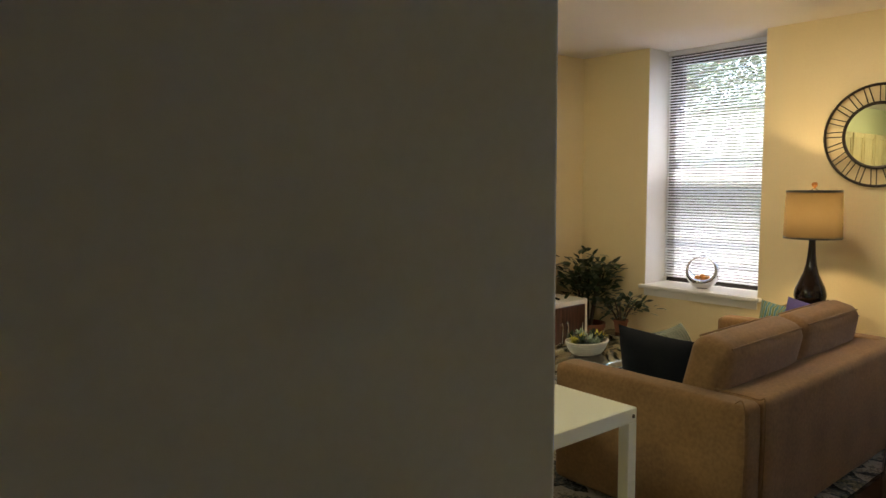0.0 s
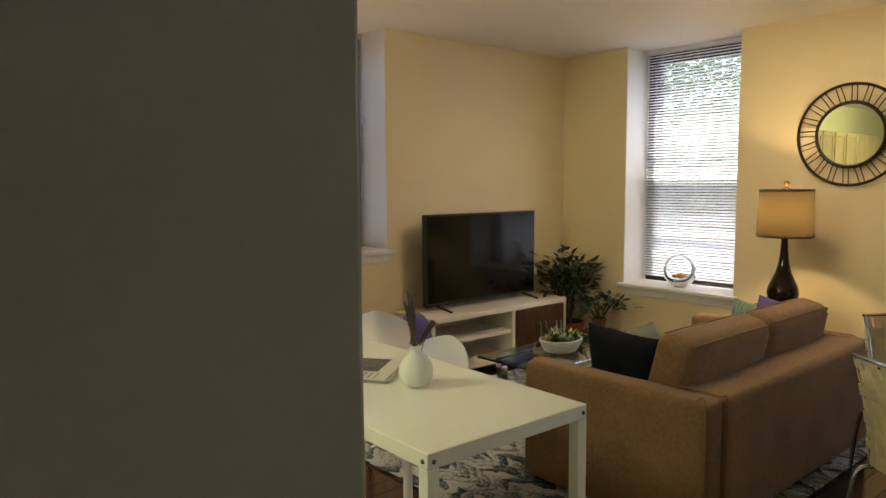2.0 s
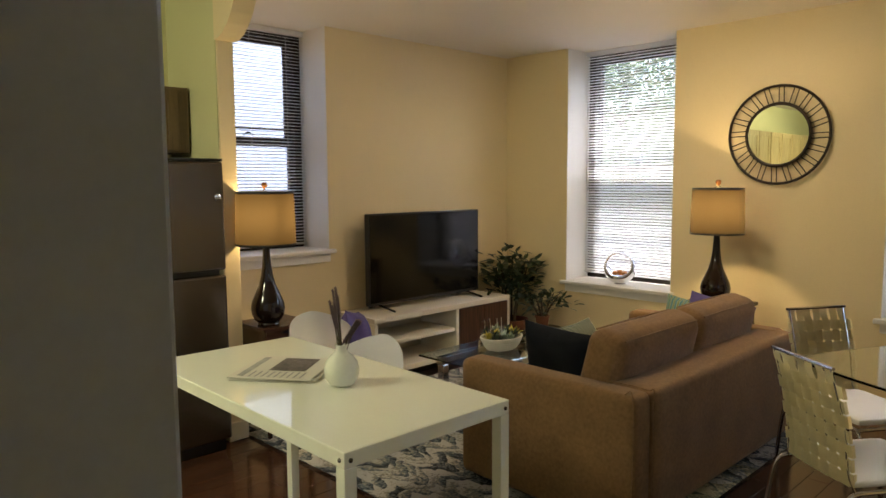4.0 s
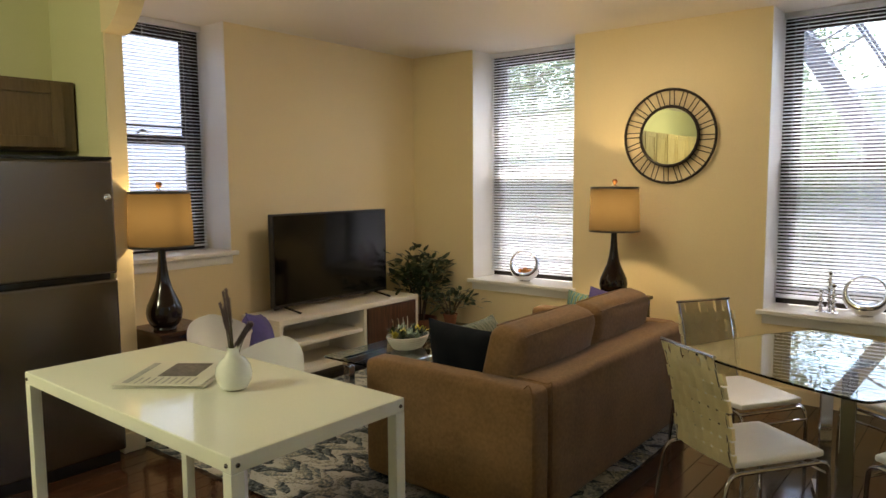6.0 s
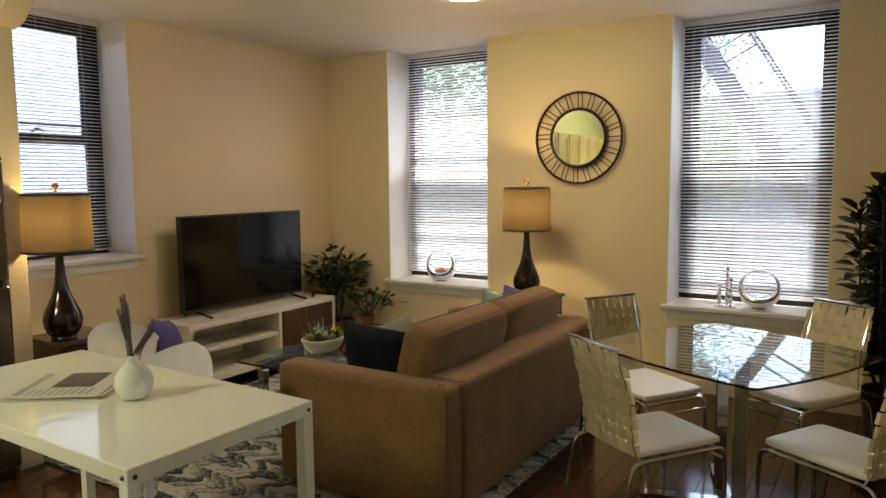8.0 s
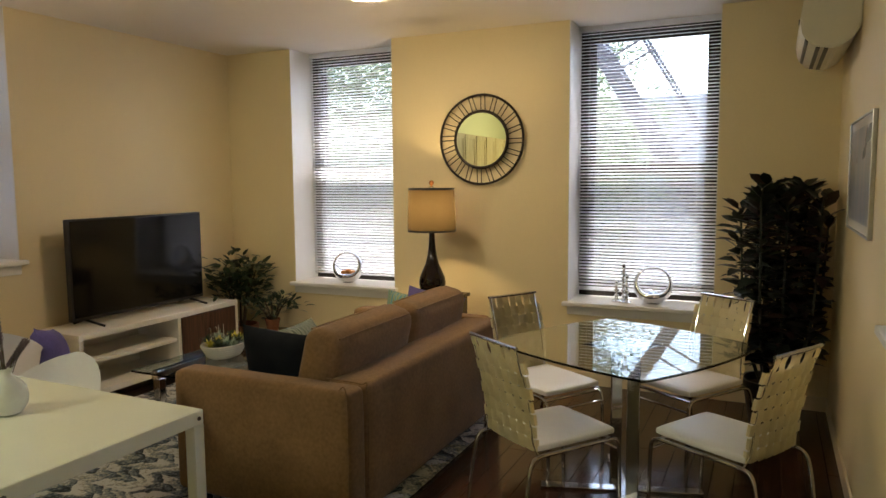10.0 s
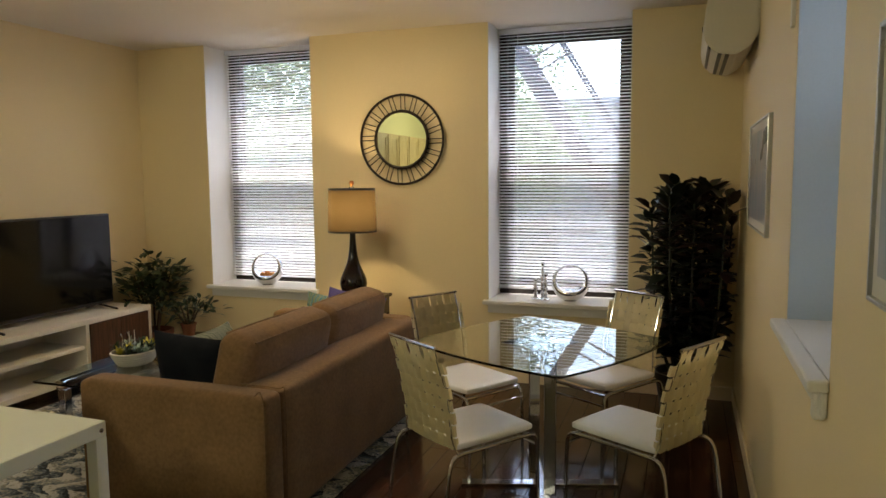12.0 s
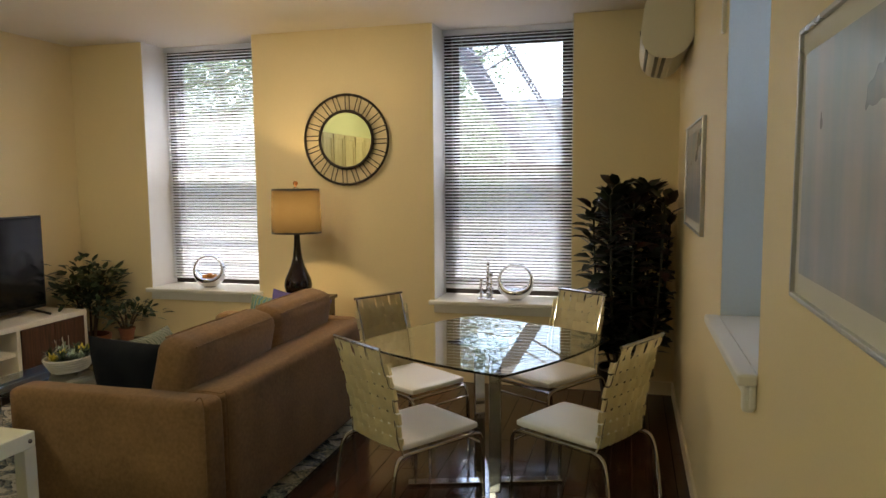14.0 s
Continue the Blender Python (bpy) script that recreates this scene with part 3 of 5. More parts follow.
l.new(calc("ADD", saw, fuzz.outputs["Fac"]), bp.inputs["Height"])
l.new(bp.outputs[0], p.inputs["Normal"])

RX0, RX1, RY0, RY1 = 2.86, 5.10, 1.735, 3.98
bm = bmesh.new()
nx, ny = 60, 60
vs = [[bm.verts.new((RX0 + (RX1 - RX0) * i / nx + 0.004 * noise.noise((i * 0.7, j * 0.9, 0)), RY0 + (RY1 - RY0) * j / ny  + 0.004 * noise.noise((j, i * 0.5, 3)), ZF + 0.011 + 0.0015 * noise.noise((i * 0.6, j * 0.6, 1)))) for j in range(ny + 1)] for i in range(nx + 1)]
for i in range(nx):
    for j in range(ny):
        bm.faces.new((vs[i][j], vs[i + 1][j], vs[i + 1][j + 1], vs[i][j + 1]))
bmesh.ops.solidify(bm, geom=list(bm.faces), thickness=0.010)
tagged(part("rug", bm, RUG), "grey, blue and cream zigzag woven rug under the sofa", "rug")

# ---- white work table ----
DX0, DX1, DY0, DY1, DZ = 1.881, 2.401, 1.655, 2.715, 0.915
desk = thing("work_table", "tall white lacquered steel work table on four square legs", "table", m=Matrix.Translation((DX0 + 0.26, DY0, 0)) @ pose(0, 0, 0, 0, 0, -1.2) @ Matrix.Translation((-DX0 - 0.26, -DY0, 0)))
part("tabletop", block(DX0, DX1, DY0, DY1, DZ - 0.037, DZ, 0.003, 3), WHITE, desk, "glossy white tabletop")
a = 0.032
for x in (DX0, DX1 - a):
    for y in (DY0, DY1 - a):
        leg = part("leg", block(x, x + a, y, y + a, ZF, DZ - 0.0372, 0.002), WHITE, desk)
        for d, side in (((0.0, -0.002), "y"), ((-0.002, 0.0), "x")):
            bolt = lathe([(0.0052, 0), (0.0052, 0.002), (0.0035, 0.004), (0.001, 0.005)], 12)
            rot = pose(0, 0, 0, 90, 0, 0) if side == "y" else pose(0, 0, 0, 0, -90, 0)
            bmesh.ops.transform(bolt, matrix=rot, verts=bolt.verts)
            off = Vector((x + a / 2, y, DZ - 0.020)) if side == "y" else Vector((x, y + a / 2, DZ - 0.020))
            bmesh.ops.translate(bolt, vec=off, verts=bolt.verts)
            part("bolt", bolt, STEEL, leg, "small steel bolt", True)

VASE = material("celadon_glaze", (0.78, 0.79, 0.70), 0.10, 0, 0.04, 6, 80, 0.02, 0.5)
vase = thing("vase", "pale round glazed bottle vase with dried lavender on the table", "vase", m=pose(2.178, 2.068, DZ) @ Matrix.Scale(0.95, 4))
part("body", lathe([(0.022, 0), (0.036, 0.005), (0.048, 0.024), (0.0515, 0.046), (0.0475, 0.068), (0.035, 0.086), (0.022, 0.096), (0.0165, 0.106), (0.0165, 0.114), (0.019, 0.121), (0.016, 0.121), (0.013, 0.112)], 40, cap=False), VASE, vase, "", True)
LAV = material("dried_lavender", (0.21, 0.16, 0.18), 0.9, 0, 0.35, 30, 200, 0.4)
STEM = material("dried_stem", (0.10, 0.09, 0.05), 0.9)
for k in range(12):
    ang, lean = 2.4 * k, random.uniform(0.004, 0.015)
    right = k % 3 == 0
    hgt = random.uniform(0.055, 0.075) if right else random.uniform(0.09, 0.168)
    top = Vector((lean * math.cos(ang) + (0.040 if right else -0.016), lean * math.sin(ang) - (0.032 if right else -0.010), 0.118 + hgt))
    base = Vector((0.004 * math.cos(ang), 0.004 * math.sin(ang), 0.06))
    pts = smooth_path([base, base.lerp(top, 0.5) + Vector((0, 0, 0.02)), top], 4)
    stem = part("stem", tube(pts, 0.0013, 5), STEM, vase)
    bm = bmesh.new()
    d = (pts[-1] - pts[-3]).normalized()
    for q in range(60):
        t = q / 60
        c = top - d * (0.075 * t)
        a2 = q * 2.399
        o = d.orthogonal().normalized()
        out = (o * math.cos(a2) + d.cross(o) * math.sin(a2))
        leaf_into(bm, c, out * 0.7 + d, d, 0.0100, 0.0050)
    part("flower_spike", bm, LAV, stem)

# newspaper: folded sheets with columns of unreadable print
PAPER = material("newsprint", (0.62, 0.60, 0.52), 0.8, 0, 0.04, 10, 150, 0.05, 0.2)
INK = material("grey_print", (0.34, 0.34, 0.32), 0.85, 0, 0.25, 30, 200, 0)
PHOTO = material("printed_photo", (0.13, 0.11, 0.10), 0.7, 0, 0.7, 22, 120, 0)
paper = thing("newspaper", "folded newspaper with a colour photo lying on the white table", "newspaper", m=pose(2.148, 2.306, DZ, 0, 0, 36.5))
for k, (dx, dy, rz) in enumerate(((0, 0, 0), (0.004, -0.004, 1.5), (-0.003, 0.002, -1.0))):
    s = part("sheet", block(-0.125, 0.125, -0.125, 0.125, 0.001 + k * 0.0042, 0.0046 + k * 0.0042, 0.0015), PAPER, paper)
    s.matrix_basis = pose(dx, dy, 0, 0, 0, rz)
zt = 0.0134
part("photo", block(-0.045, 0.098, -0.075, 0.035, zt, zt + 0.0006), PHOTO, paper, "dark printed photograph")
part("headline_bar", block(-0.11, 0.10, 0.085, 0.105, zt, zt + 0.0006), INK, paper)
for k in range(9):
    y = 0.065 - k * 0.019
    part("text_bar", block(-0.115, -0.058, y, y + 0.005, zt, zt + 0.0006), INK, paper)

# ---- television and stand ----
stand = thing("tv_stand", "low white stand with open shelves and two walnut doors", "tv stand")
TX0, TX1, TY0, TY1, TB, TT = 3.845, 5.185, 3.98, 4.37, 0.215, 0.600
part("top", block(TX0, TX1, TY0, TY1, TT - 0.035, TT, 0.003), MELAMINE, stand)
part("bottom", block(TX0, TX1, TY0, TY1, TB, TB + 0.035, 0.003), MELAMINE, stand)
for x in (TX0, TX1 - 0.03):
    part("side_panel", block(x, x + 0.03, TY0 + 0.001, TY1, TB + 0.0355, TT - 0.0355, 0.002), MELAMINE, stand)
DV = 4.60
part("divider", block(DV, DV + 0.028, TY0 + 0.004, TY1 - 0.01, TB + 0.0355, TT - 0.0355, 0.002), MELAMINE, stand)
part("shelf", block(TX0 + 0.031, DV - 0.001, TY0 + 0.02, TY1 - 0.012, 0.405, 0.43, 0.002), MELAMINE, stand)
part("back_panel", block(TX0 + 0.031, TX1 - 0.031, TY1 - 0.010, TY1, TB + 0.036, TT - 0.036), MELAMINE, stand)
xm = (DV + 0.028 + TX1 - 0.03) / 2
for x0, x1, hx in ((DV + 0.031, xm - 0.0015, xm - 0.03), (xm + 0.0015, TX1 - 0.033, xm + 0.03)):
    door = part("door", block(x0, x1, TY0 - 0.004, TY0 + 0.014, TB + 0.038, TT - 0.038, 0.002), WALNUT, stand, "walnut veneer door")
    hb = tube(smooth_path([(hx, TY0 - 0.004, 0.44), (hx, TY0 - 0.028, 0.442), (hx, TY0 - 0.028, 0.30), (hx, TY0 - 0.004, 0.302)], 4), 0.005, 8)
    part("handle", hb, CHROME, door, "slim metal bar handle", True)
for x in (TX0 + 0.05, TX1 - 0.05):
    for y in (TY0 + 0.05, TY1 - 0.05):
        part("leg", tube([(x, y, TB), (x, y, ZF)], 0.02, 12, 0.014), BLACK, stand)

tv = thing("television", "black flat television on two splayed feet, switched off", "television")
VX0, VX1, VY, VZ0, VZ1 = 3.983, 5.068, 4.20, 0.632, 1.259
part("housing", block(VX0, VX1, VY, VY + 0.045, VZ0, VZ1, 0.006, 3), BLACK, tv)
part("screen", block(VX0 + 0.012, VX1 - 0.012, VY - 0.003, VY - 0.0005, VZ0 + 0.022, VZ1 - 0.012), SCREEN, tv, "dark glossy screen")
part("maker_badge", block(4.49, 4.56, VY - 0.004, VY - 0.0005, VZ0 + 0.004, VZ0 + 0.012), STEEL, tv, "small plain silver badge")
for x in (VX0 + 0.09, VX1 - 0.13):
    ft = tube([(x, VY + 0.02, VZ0 + 0.004), (x + 0.015, VY - 0.14, TT + 0.007)], 0.008, 8)
    tube([(x, VY + 0.02, VZ0 + 0.004), (x - 0.005, VY + 0.11, TT + 0.007)], 0.008, 8, bm=ft)
    part("foot", ft, BLACK, tv)

# ---- coffee table with planter ----
cof = thing("coffee_table", "low glass coffee table with a chrome frame", "coffee table")
CX0, CX1, CY0, CY1, CZ = 3.69, 4.63, 2.83, 3.40, 0.50
part("top", block(CX0, CX1, CY0, CY1, CZ - 0.012, CZ, 0.004, 2), TABLE_GLASS, cof, "clear glass top")
for y in (CY0 + 0.10, CY1 - 0.14):
    part("rail", block(CX0 + 0.05, CX1 - 0.05, y, y + 0.045, CZ - 0.05, CZ - 0.0125, 0.004), CHROME, cof)
for x in (CX0 + 0.06, CX1 - 0.10):
    for y in (CY0 + 0.10, CY1 - 0.14):
        part("leg", block(x, x + 0.045, y, y + 0.045, ZF + 0.012, CZ - 0.0505, 0.004), CHROME, cof)

ROPE = material("white_woven_planter", (0.66, 0.63, 0.56), 0.8, 0, 0.1, 14, 120, 0.3)
FLOWER = material("yellow_flower", (0.55, 0.48, 0.06), 0.6, 0, 0.3, 20, 90, 0.1)
PALE = material("pale_succulent", (0.28, 0.36, 0.26), 0.5, 0, 0.3, 20, 90, 0.1)
planter = thing("planter", "white woven oval bowl planted with succulents and yellow flowers", "planter", m=pose(4.12, 3.15, CZ) @ Matrix.Scale(0.916, 4))
prof = []
for k in range(13):
    t = k / 12
    prof.append((0.075 + 0.050 * t ** 0.6 + (0.0035 if k % 2 else 0), 0.001 + 0.085 * t))
body = lathe(prof + [(0.115, 0.086), (0.11, 0.06)], 48, cap=False)
bmesh.ops.scale(body, vec=(1.25, 0.95, 1), verts=body.verts)
part("bowl", body, ROPE, planter, "", True)
so = lathe([(0.10, 0.062), (0.09, 0.072), (0.001, 0.078)], 24)
bmesh.ops.scale(so, vec=(1.2, 0.92, 1), verts=so.verts)
part("soil", so, SOIL, planter)
for k in range(16):
    ang, r = k * 2.399, 0.105 * math.sqrt((k + 0.5) / 16)
    px, py = 1.2 * r * math.cos(ang), 0.9 * r * math.sin(ang)
    mat = (LEAF, FLOWER, LEAF, PALE)[k % 4]
    bm = bmesh.new()
    for q in range(22):
        a2, el = q * 2.399, 0.25 + 1.1 * q / 22
        d = Vector((math.cos(a2) * math.cos(el), math.sin(a2) * math.cos(el), math.sin(el)))
        leaf_into(bm, Vector((px, py, 0.07 + 0.01 * (k % 3))), d, Vector((0, 0, 1)), random.uniform(0.035, 0.07), 0.020)
    part("flower" if mat is FLOWER else "rosette", bm, mat, planter)
for dx in (-0.03, 0.012):
    part("stick", tube([(dx, 0.01, 0.05), (dx, 0.012, 0.20)], 0.0022, 6), PAPER, planter, "thin pale stick")


# ---- table lamps and side tables ----
def table_lamp(m, label):
    lamp = thing("table_lamp", label, "table lamp", "table lamps", m)
    prof = [(0.060, 0.0), (0.066, 0.006), (0.062, 0.016), (0.078, 0.030), (0.094, 0.060), (0.099, 0.090), (0.092, 0.125), (0.070, 0.170), (0.048, 0.215), (0.034, 0.265), (0.026, 0.320), (0.0215, 0.380), (0.020, 0.43)]
    prof = [(r * 0.9, z) for r, z in prof]
    part("body", lathe(prof, 48), CERAMIC, lamp, "black glazed bottle-shaped base", True)
    part("neck", lathe([(0.017, 0.43), (0.017, 0.445), (0.008, 0.448), (0.008, 0.50)], 20), BRONZE, lamp, "", True)
    sh = bmesh.new()
    seg, z0, z1, r0, r1 = 56, 0.425, 0.702, 0.157, 0.149
    ring = lathe([(r0, z0), (r0 - 0.001, z0 + 0.07), (r1 + 0.003, z1 - 0.1), (r1, z1)], seg, cap=False, bm=sh)
    shade = part("shade", ring, LINEN, lamp, "beige linen drum shade with black trim", True)
    for r, z in ((r0 + 0.0012, z0 - 0.002), (r1 + 0.0012, z1 - 0.010)):
        part("trim_band", lathe([(r, z), (r, z + 0.012), (r - 0.004, z + 0.012), (r - 0.004, z), (r, z)], seg, cap=False), BLACK, shade, "black trim", True)
    part("harp", tube(smooth_path([(0, 0.0, 0.49), (0, 0.055, 0.55), (0, 0.05, 0.66), (0, 0, 0.715), (0, -0.05, 0.66), (0, -0.055, 0.55), (0, 0, 0.49)], 5), 0.0022, 6), BRONZE, lamp)
    spider = bmesh.new()
    for k in range(3):
        ang = k * 2 * math.pi / 3
        tube([(0, 0, 0.700), (r1 * math.cos(ang), r1 * math.sin(ang), 0.698)], 0.0015, 5, bm=spider)
    part("spider", spider, BRONZE, lamp)
    part("finial", lathe([(0.004, 0.713), (0.005, 0.720), (0.014, 0.730), (0.0165, 0.739), (0.012, 0.750), (0.001, 0.754)], 20), AMBER, lamp, "amber ball finial", True)
    return lamp


AMBER = material("amber_wood", (0.30, 0.12, 0.03), 0.25, 0, 0.2, 30, 90, 0)
ESPRESSO = wood("espresso_wood", (0.020, 0.008, 0.005), (0.060, 0.024, 0.014), 0.25, (1, 10, 10), 0.05)
table_lamp(pose(2.97, 3.79, 0.725), "lit table lamp, black bottle base, by the kitchen")
table_lamp(pose(5.235, 2.385, 0.722), "lit table lamp, black bottle base, behind the sofa's far arm")


def side_table(m, label, top=0.725, r=0.155):
    t = thing("side_table", label, "side table", "side tables", m)
    part("top", block(-r, r, -r, r, top - 0.022, top, 0.005), ESPRESSO, t)
    part("drawer_box", block(-r + 0.015, r - 0.015, -r + 0.015, r - 0.015, top - 0.13, top - 0.0225, 0.004), ESPRESSO, t)
    part("knob", lathe([(0.004, 0), (0.004, 0.01), (0.011, 0.016), (0.009, 0.024), (0.001, 0.026)], 14), CHROME, t, "small metal knob", True).matrix_basis = pose(0, -r + 0.015, top - 0.075, 90)
    for x in (-r + 0.03, r - 0.03):
        for y in (-r + 0.03, r - 0.03):
            part("leg", tube([(x, y, top - 0.13), (x, y, ZF)], 0.019, 10, 0.012), ESPRESSO, t)
    part("lower_shelf", block(-r + 0.03, r - 0.03, -r + 0.03, r - 0.03, 0.27, 0.288, 0.003), ESPRESSO, t)
    return t


side_table(pose(3.04, 3.84, 0), "square dark espresso side table with a drawer beside the refrigerator")
side_table(pose(5.27, 2.385, 0), "square dark side table behind the sofa's end", 0.722, 0.18)


# ---- shell chairs ----
def shell_chair(m, label):
    c = thing("shell_chair", label, "chair", "white shell chairs", m)
    bm = bmesh.new()
    nu, nv = 28, 20
    rows = []
    for j in range(nv + 1):
        t = j / nv
        row = []
        for i in range(nu + 1):
            s = 2 * i / nu - 1
            half = 0.205 * (0.80 + 0.35 * math.sin(math.pi * min(t * 1.05, 1)) ** 0.8) * (1 if t < 0.58 else max(0.015, 1 - ((t - 0.58) / 0.423) ** 2.6) ** 0.55)
            x = s * half
            if t < 0.45:
                y = 0.24 - 0.46 * t / 0.45
                z = 0.44 - 0.03 * math.sin(math.pi * t / 0.45) + 0.10 * abs(s) ** 3 * t / 0.45
            else:
                q = (t - 0.45) / 0.55
                y = -0.22 - 0.10 * q + 0.10 * (x / 0.2) ** 2
                z = 0.44 + 0.335 * q ** 0.85 + 0.10 * abs(s) ** 3 * (1 - q)
            row.append(bm.verts.new((x, y, z)))
        rows.append(row)
    for a1, b1 in zip(rows, rows[1:]):
        for i in range(nu):
            bm.faces.new((a1[i], a1[i + 1], b1[i + 1], b1[i]))
    bmesh.ops.solidify(bm, geom=list(bm.faces), thickness=0.010)
    part("shell", bm, SHELL, c, "", True)
    part("pedestal", lathe([(0.026, 0.02), (0.020, 0.08), (0.020, 0.36), (0.06, 0.395), (0.06, 0.405)], 20), SHELL, c, "slim white pedestal", True)
    for k in range(4):
        ang = math.pi / 4 + k * math.pi / 2
        part("foot", tube([(0, 0, 0.028), (0.15 * math.cos(ang), 0.15 * math.sin(ang), 0.010)], 0.010, 8, 0.007), SHELL, c, "", True)
    return c


shell_chair(pose(3.10, 3.455, ZF, 0, 0, 314) @ Matrix.Diagonal((0.70, 0.916, 0.97, 1)), "white moulded shell chair holding a purple cushion")
shell_chair(pose(2.635, 2.695, ZF, 0, 0, 104) @ Matrix.Scale(0.916, 4), "white moulded shell chair facing the white work table")
scatter_cushion(pose(3.21, 3.33, 0.675, -14, 12, 40), PURPLE, "purple velvet cushion leaning on a white shell chair", 0.30, 0.30, 0.12)


# ---- dining table and woven chairs ----
TC, TZ, ROT = (4.113, 0.938), 0.650, -27.0
dining = thing("dining_table", "square glass dining table with bowed edges on a chrome cross base", "table", m=pose(TC[0], TC[1], ZF, 0, 0, ROT))
outline = []
side, bow, rc = 0.437, 0.035, 0.05
for k in range(4):
    for q in range(13):
        u = q / 12 * 2 - 1
        x, y = u * (side - rc), -(side - bow) - bow * (1 - u * u)
        v = Vector((x, y, 0))
        v.rotate(Euler((0, 0, k * math.pi / 2)))
        outline.append(v)
bm = bmesh.new()
fs = bm.faces.new([bm.verts.new((v.x, v.y, TZ - 0.010)) for v in outline])
ex = bmesh.ops.extrude_face_region(bm, geom=[fs])
bmesh.ops.translate(bm, vec=(0, 0, 0.010), verts=[v for v in ex["geom"] if isinstance(v, bmesh.types.BMVert)])
bmesh.ops.bevel(bm, geom=[e for e in bm.edges if abs(e.verts[0].co.z - e.verts[1].co.z) < 1e-5], offset=0.002, segments=2, affect="EDGES")
part("glass_top", bm, TABLE_GLASS, dining, "clear glass top with a dark polished edge")
for k in range(2):
    bar = part("floor_bar", block(-0.345, 0.345, -0.026, 0.026, 0.001 + k * 0.013, 0.013 + k * 0.013, 0.002), TUBE_CHROME, dining)
    bar.matrix_basis = pose(0, 0, 0, 0, 0, -46 + 90 * k)
for sx, sy, rz in ((-0.013, 0.020, -18), (-0.095, -0.130, 109)):
    up = part("upright", block(-0.026, 0.026, -0.006, 0.006, 0.026, TZ - 0.012, 0.002), TUBE_CHROME, dining)
    up.matrix_basis = pose(sx, sy, 0, 0, 0, rz)
part("top_plate", block(-0.12, 0.12, -0.12, 0.12, TZ - 0.0155, TZ - 0.0115, 0.001), TUBE_CHROME, dining)


def woven_chair(m, label):
    """A dining chair with a basket-woven strap back; it faces local +y."""
    c = thing("dining_chair", label, "chair", "chairs round the glass table", m)
    w, wb, r = 0.178, 0.160, 0.0085
    for x in (-w, w):
        back = smooth_path([(x, -0.19, 0.425), (x * 0.86, -0.205, 0.49), (x * 0.83, -0.225, 0.65), (x * 0.83, -0.285, 0.855)], 5)
        part("back_post", tube(back, r * 0.5, 8), TUBE_CHROME, c, "", True)
        part("leg", tube(smooth_path([(x, 0.17, 0.428), (x, 0.205, 0.415), (x, 0.218, 0.36), (x, 0.225, ZF)], 5), r, 10), TUBE_CHROME, c, "", True)
        part("leg", tube(smooth_path([(x, -0.17, 0.428), (x * 1.03, -0.225, 0.415), (x * 1.06, -0.25, 0.34), (x * 1.10, -0.275, ZF)], 5), r, 10), TUBE_CHROME, c, "", True)
        part("seat_rail", tube([(x, -0.175, 0.428), (x, 0.175, 0.428)], r, 8), TUBE_CHROME, c, "", True)
    part("top_rail", tube([(-wb, -0.285, 0.855), (wb, -0.285, 0.855)], r * 0.8, 8), TUBE_CHROME, c, "", True)
    part("seat_rail", tube([(-w, 0.19, 0.42), (w, 0.19, 0.42)], r, 8), TUBE_CHROME, c, "", True)
    part("stretcher", tube([(-w, 0.222, 0.375), (w, 0.222, 0.375)], r * 0.7, 8), TUBE_CHROME, c, "", True)
    part("seat", puffed(-w + 0.004, w - 0.004, -0.20, 0.203, 0.440, 0.474, 0.014, 0.004, 8), PAD, c, "white padded seat", True)

    def depth(z):
        t = (z - 0.44) / 0.42
        return -0.20 - 0.022 * t - 0.064 * t * t

    nv, nh = 7, 8
    gap = 2 * wb / nv
    hz = 0.405 / nh
    for k in range(nv):
        bm = bmesh.new()
        prev = None
        x = -wb + gap * (k + 0.5)
        hw = gap * 0.435
        for q in range(4 * nh + 1):
            z = 0.445 + 0.405 * q / (4 * nh)
            wv = 0.0042 * math.cos(math.pi * (z - 0.445) / hz - math.pi / 2 + math.pi * k)
            y = depth(z) + wv - 0.012 * (1 - (x / wb) ** 2)
            cur = [bm.verts.new((x + d, y, z)) for d in (-hw, hw)]
            if prev:
                bm.faces.new((prev[0], prev[1], cur[1], cur[0]))
            prev = cur
        bmesh.ops.solidify(bm, geom=list(bm.faces), thickness=0.0028)
        part("strap", bm, LEATHER, c, "", True)
    for k in range(nh):
        if k == nh - 1:
            continue
        bm = bmesh.new()
        prev = None
        z = 0.445 + hz * (k + 0.5)
        hh = hz * 0.435
        for q in range(-1, 4 * nv + 2):
            x = -wb - 0.011 + (2 * wb + 0.022) * min(max(q, 0), 4 * nv) / (4 * nv)
            fold = -0.015 if q < 0 or q > 4 * nv else 0.0
            wv = -0.0042 * math.cos(math.pi * (x + wb) / gap - math.pi / 2 + math.pi * k)
            cur = [bm.verts.new((x * (0.98 if fold else 1.0), depth(z + d) + wv - fold - 0.012 * (1 - min(1, (x / wb) ** 2)), z + d)) for d in (-hh, hh)]
            if prev:
                bm.faces.new((prev[0], prev[1], cur[1], cur[0]))
            prev = cur
        bmesh.ops.solidify(bm, geom=list(bm.faces), thickness=0.0028)
        part("strap", bm, LEATHER, c, "", True)
    return c


chair = woven_chair(pose(3.86, 1.185, 0, 0, 0, -125), "chrome dining chair with woven cream strap back and white seat")
for x, y, rz in ((4.04, 0.52, -30), (4.535, 1.40, 147), (4.80, 0.735, 57)):
    copy_thing(chair, pose(x, y, 0, 0, 0, rz))


# ---- mirror ----
mirror = thing("wall_mirror", "round mirror in a dark metal sunburst frame on the cream wall", "mirror", m=pose(XE, 2.186, 1.748, 0, 0, -90))
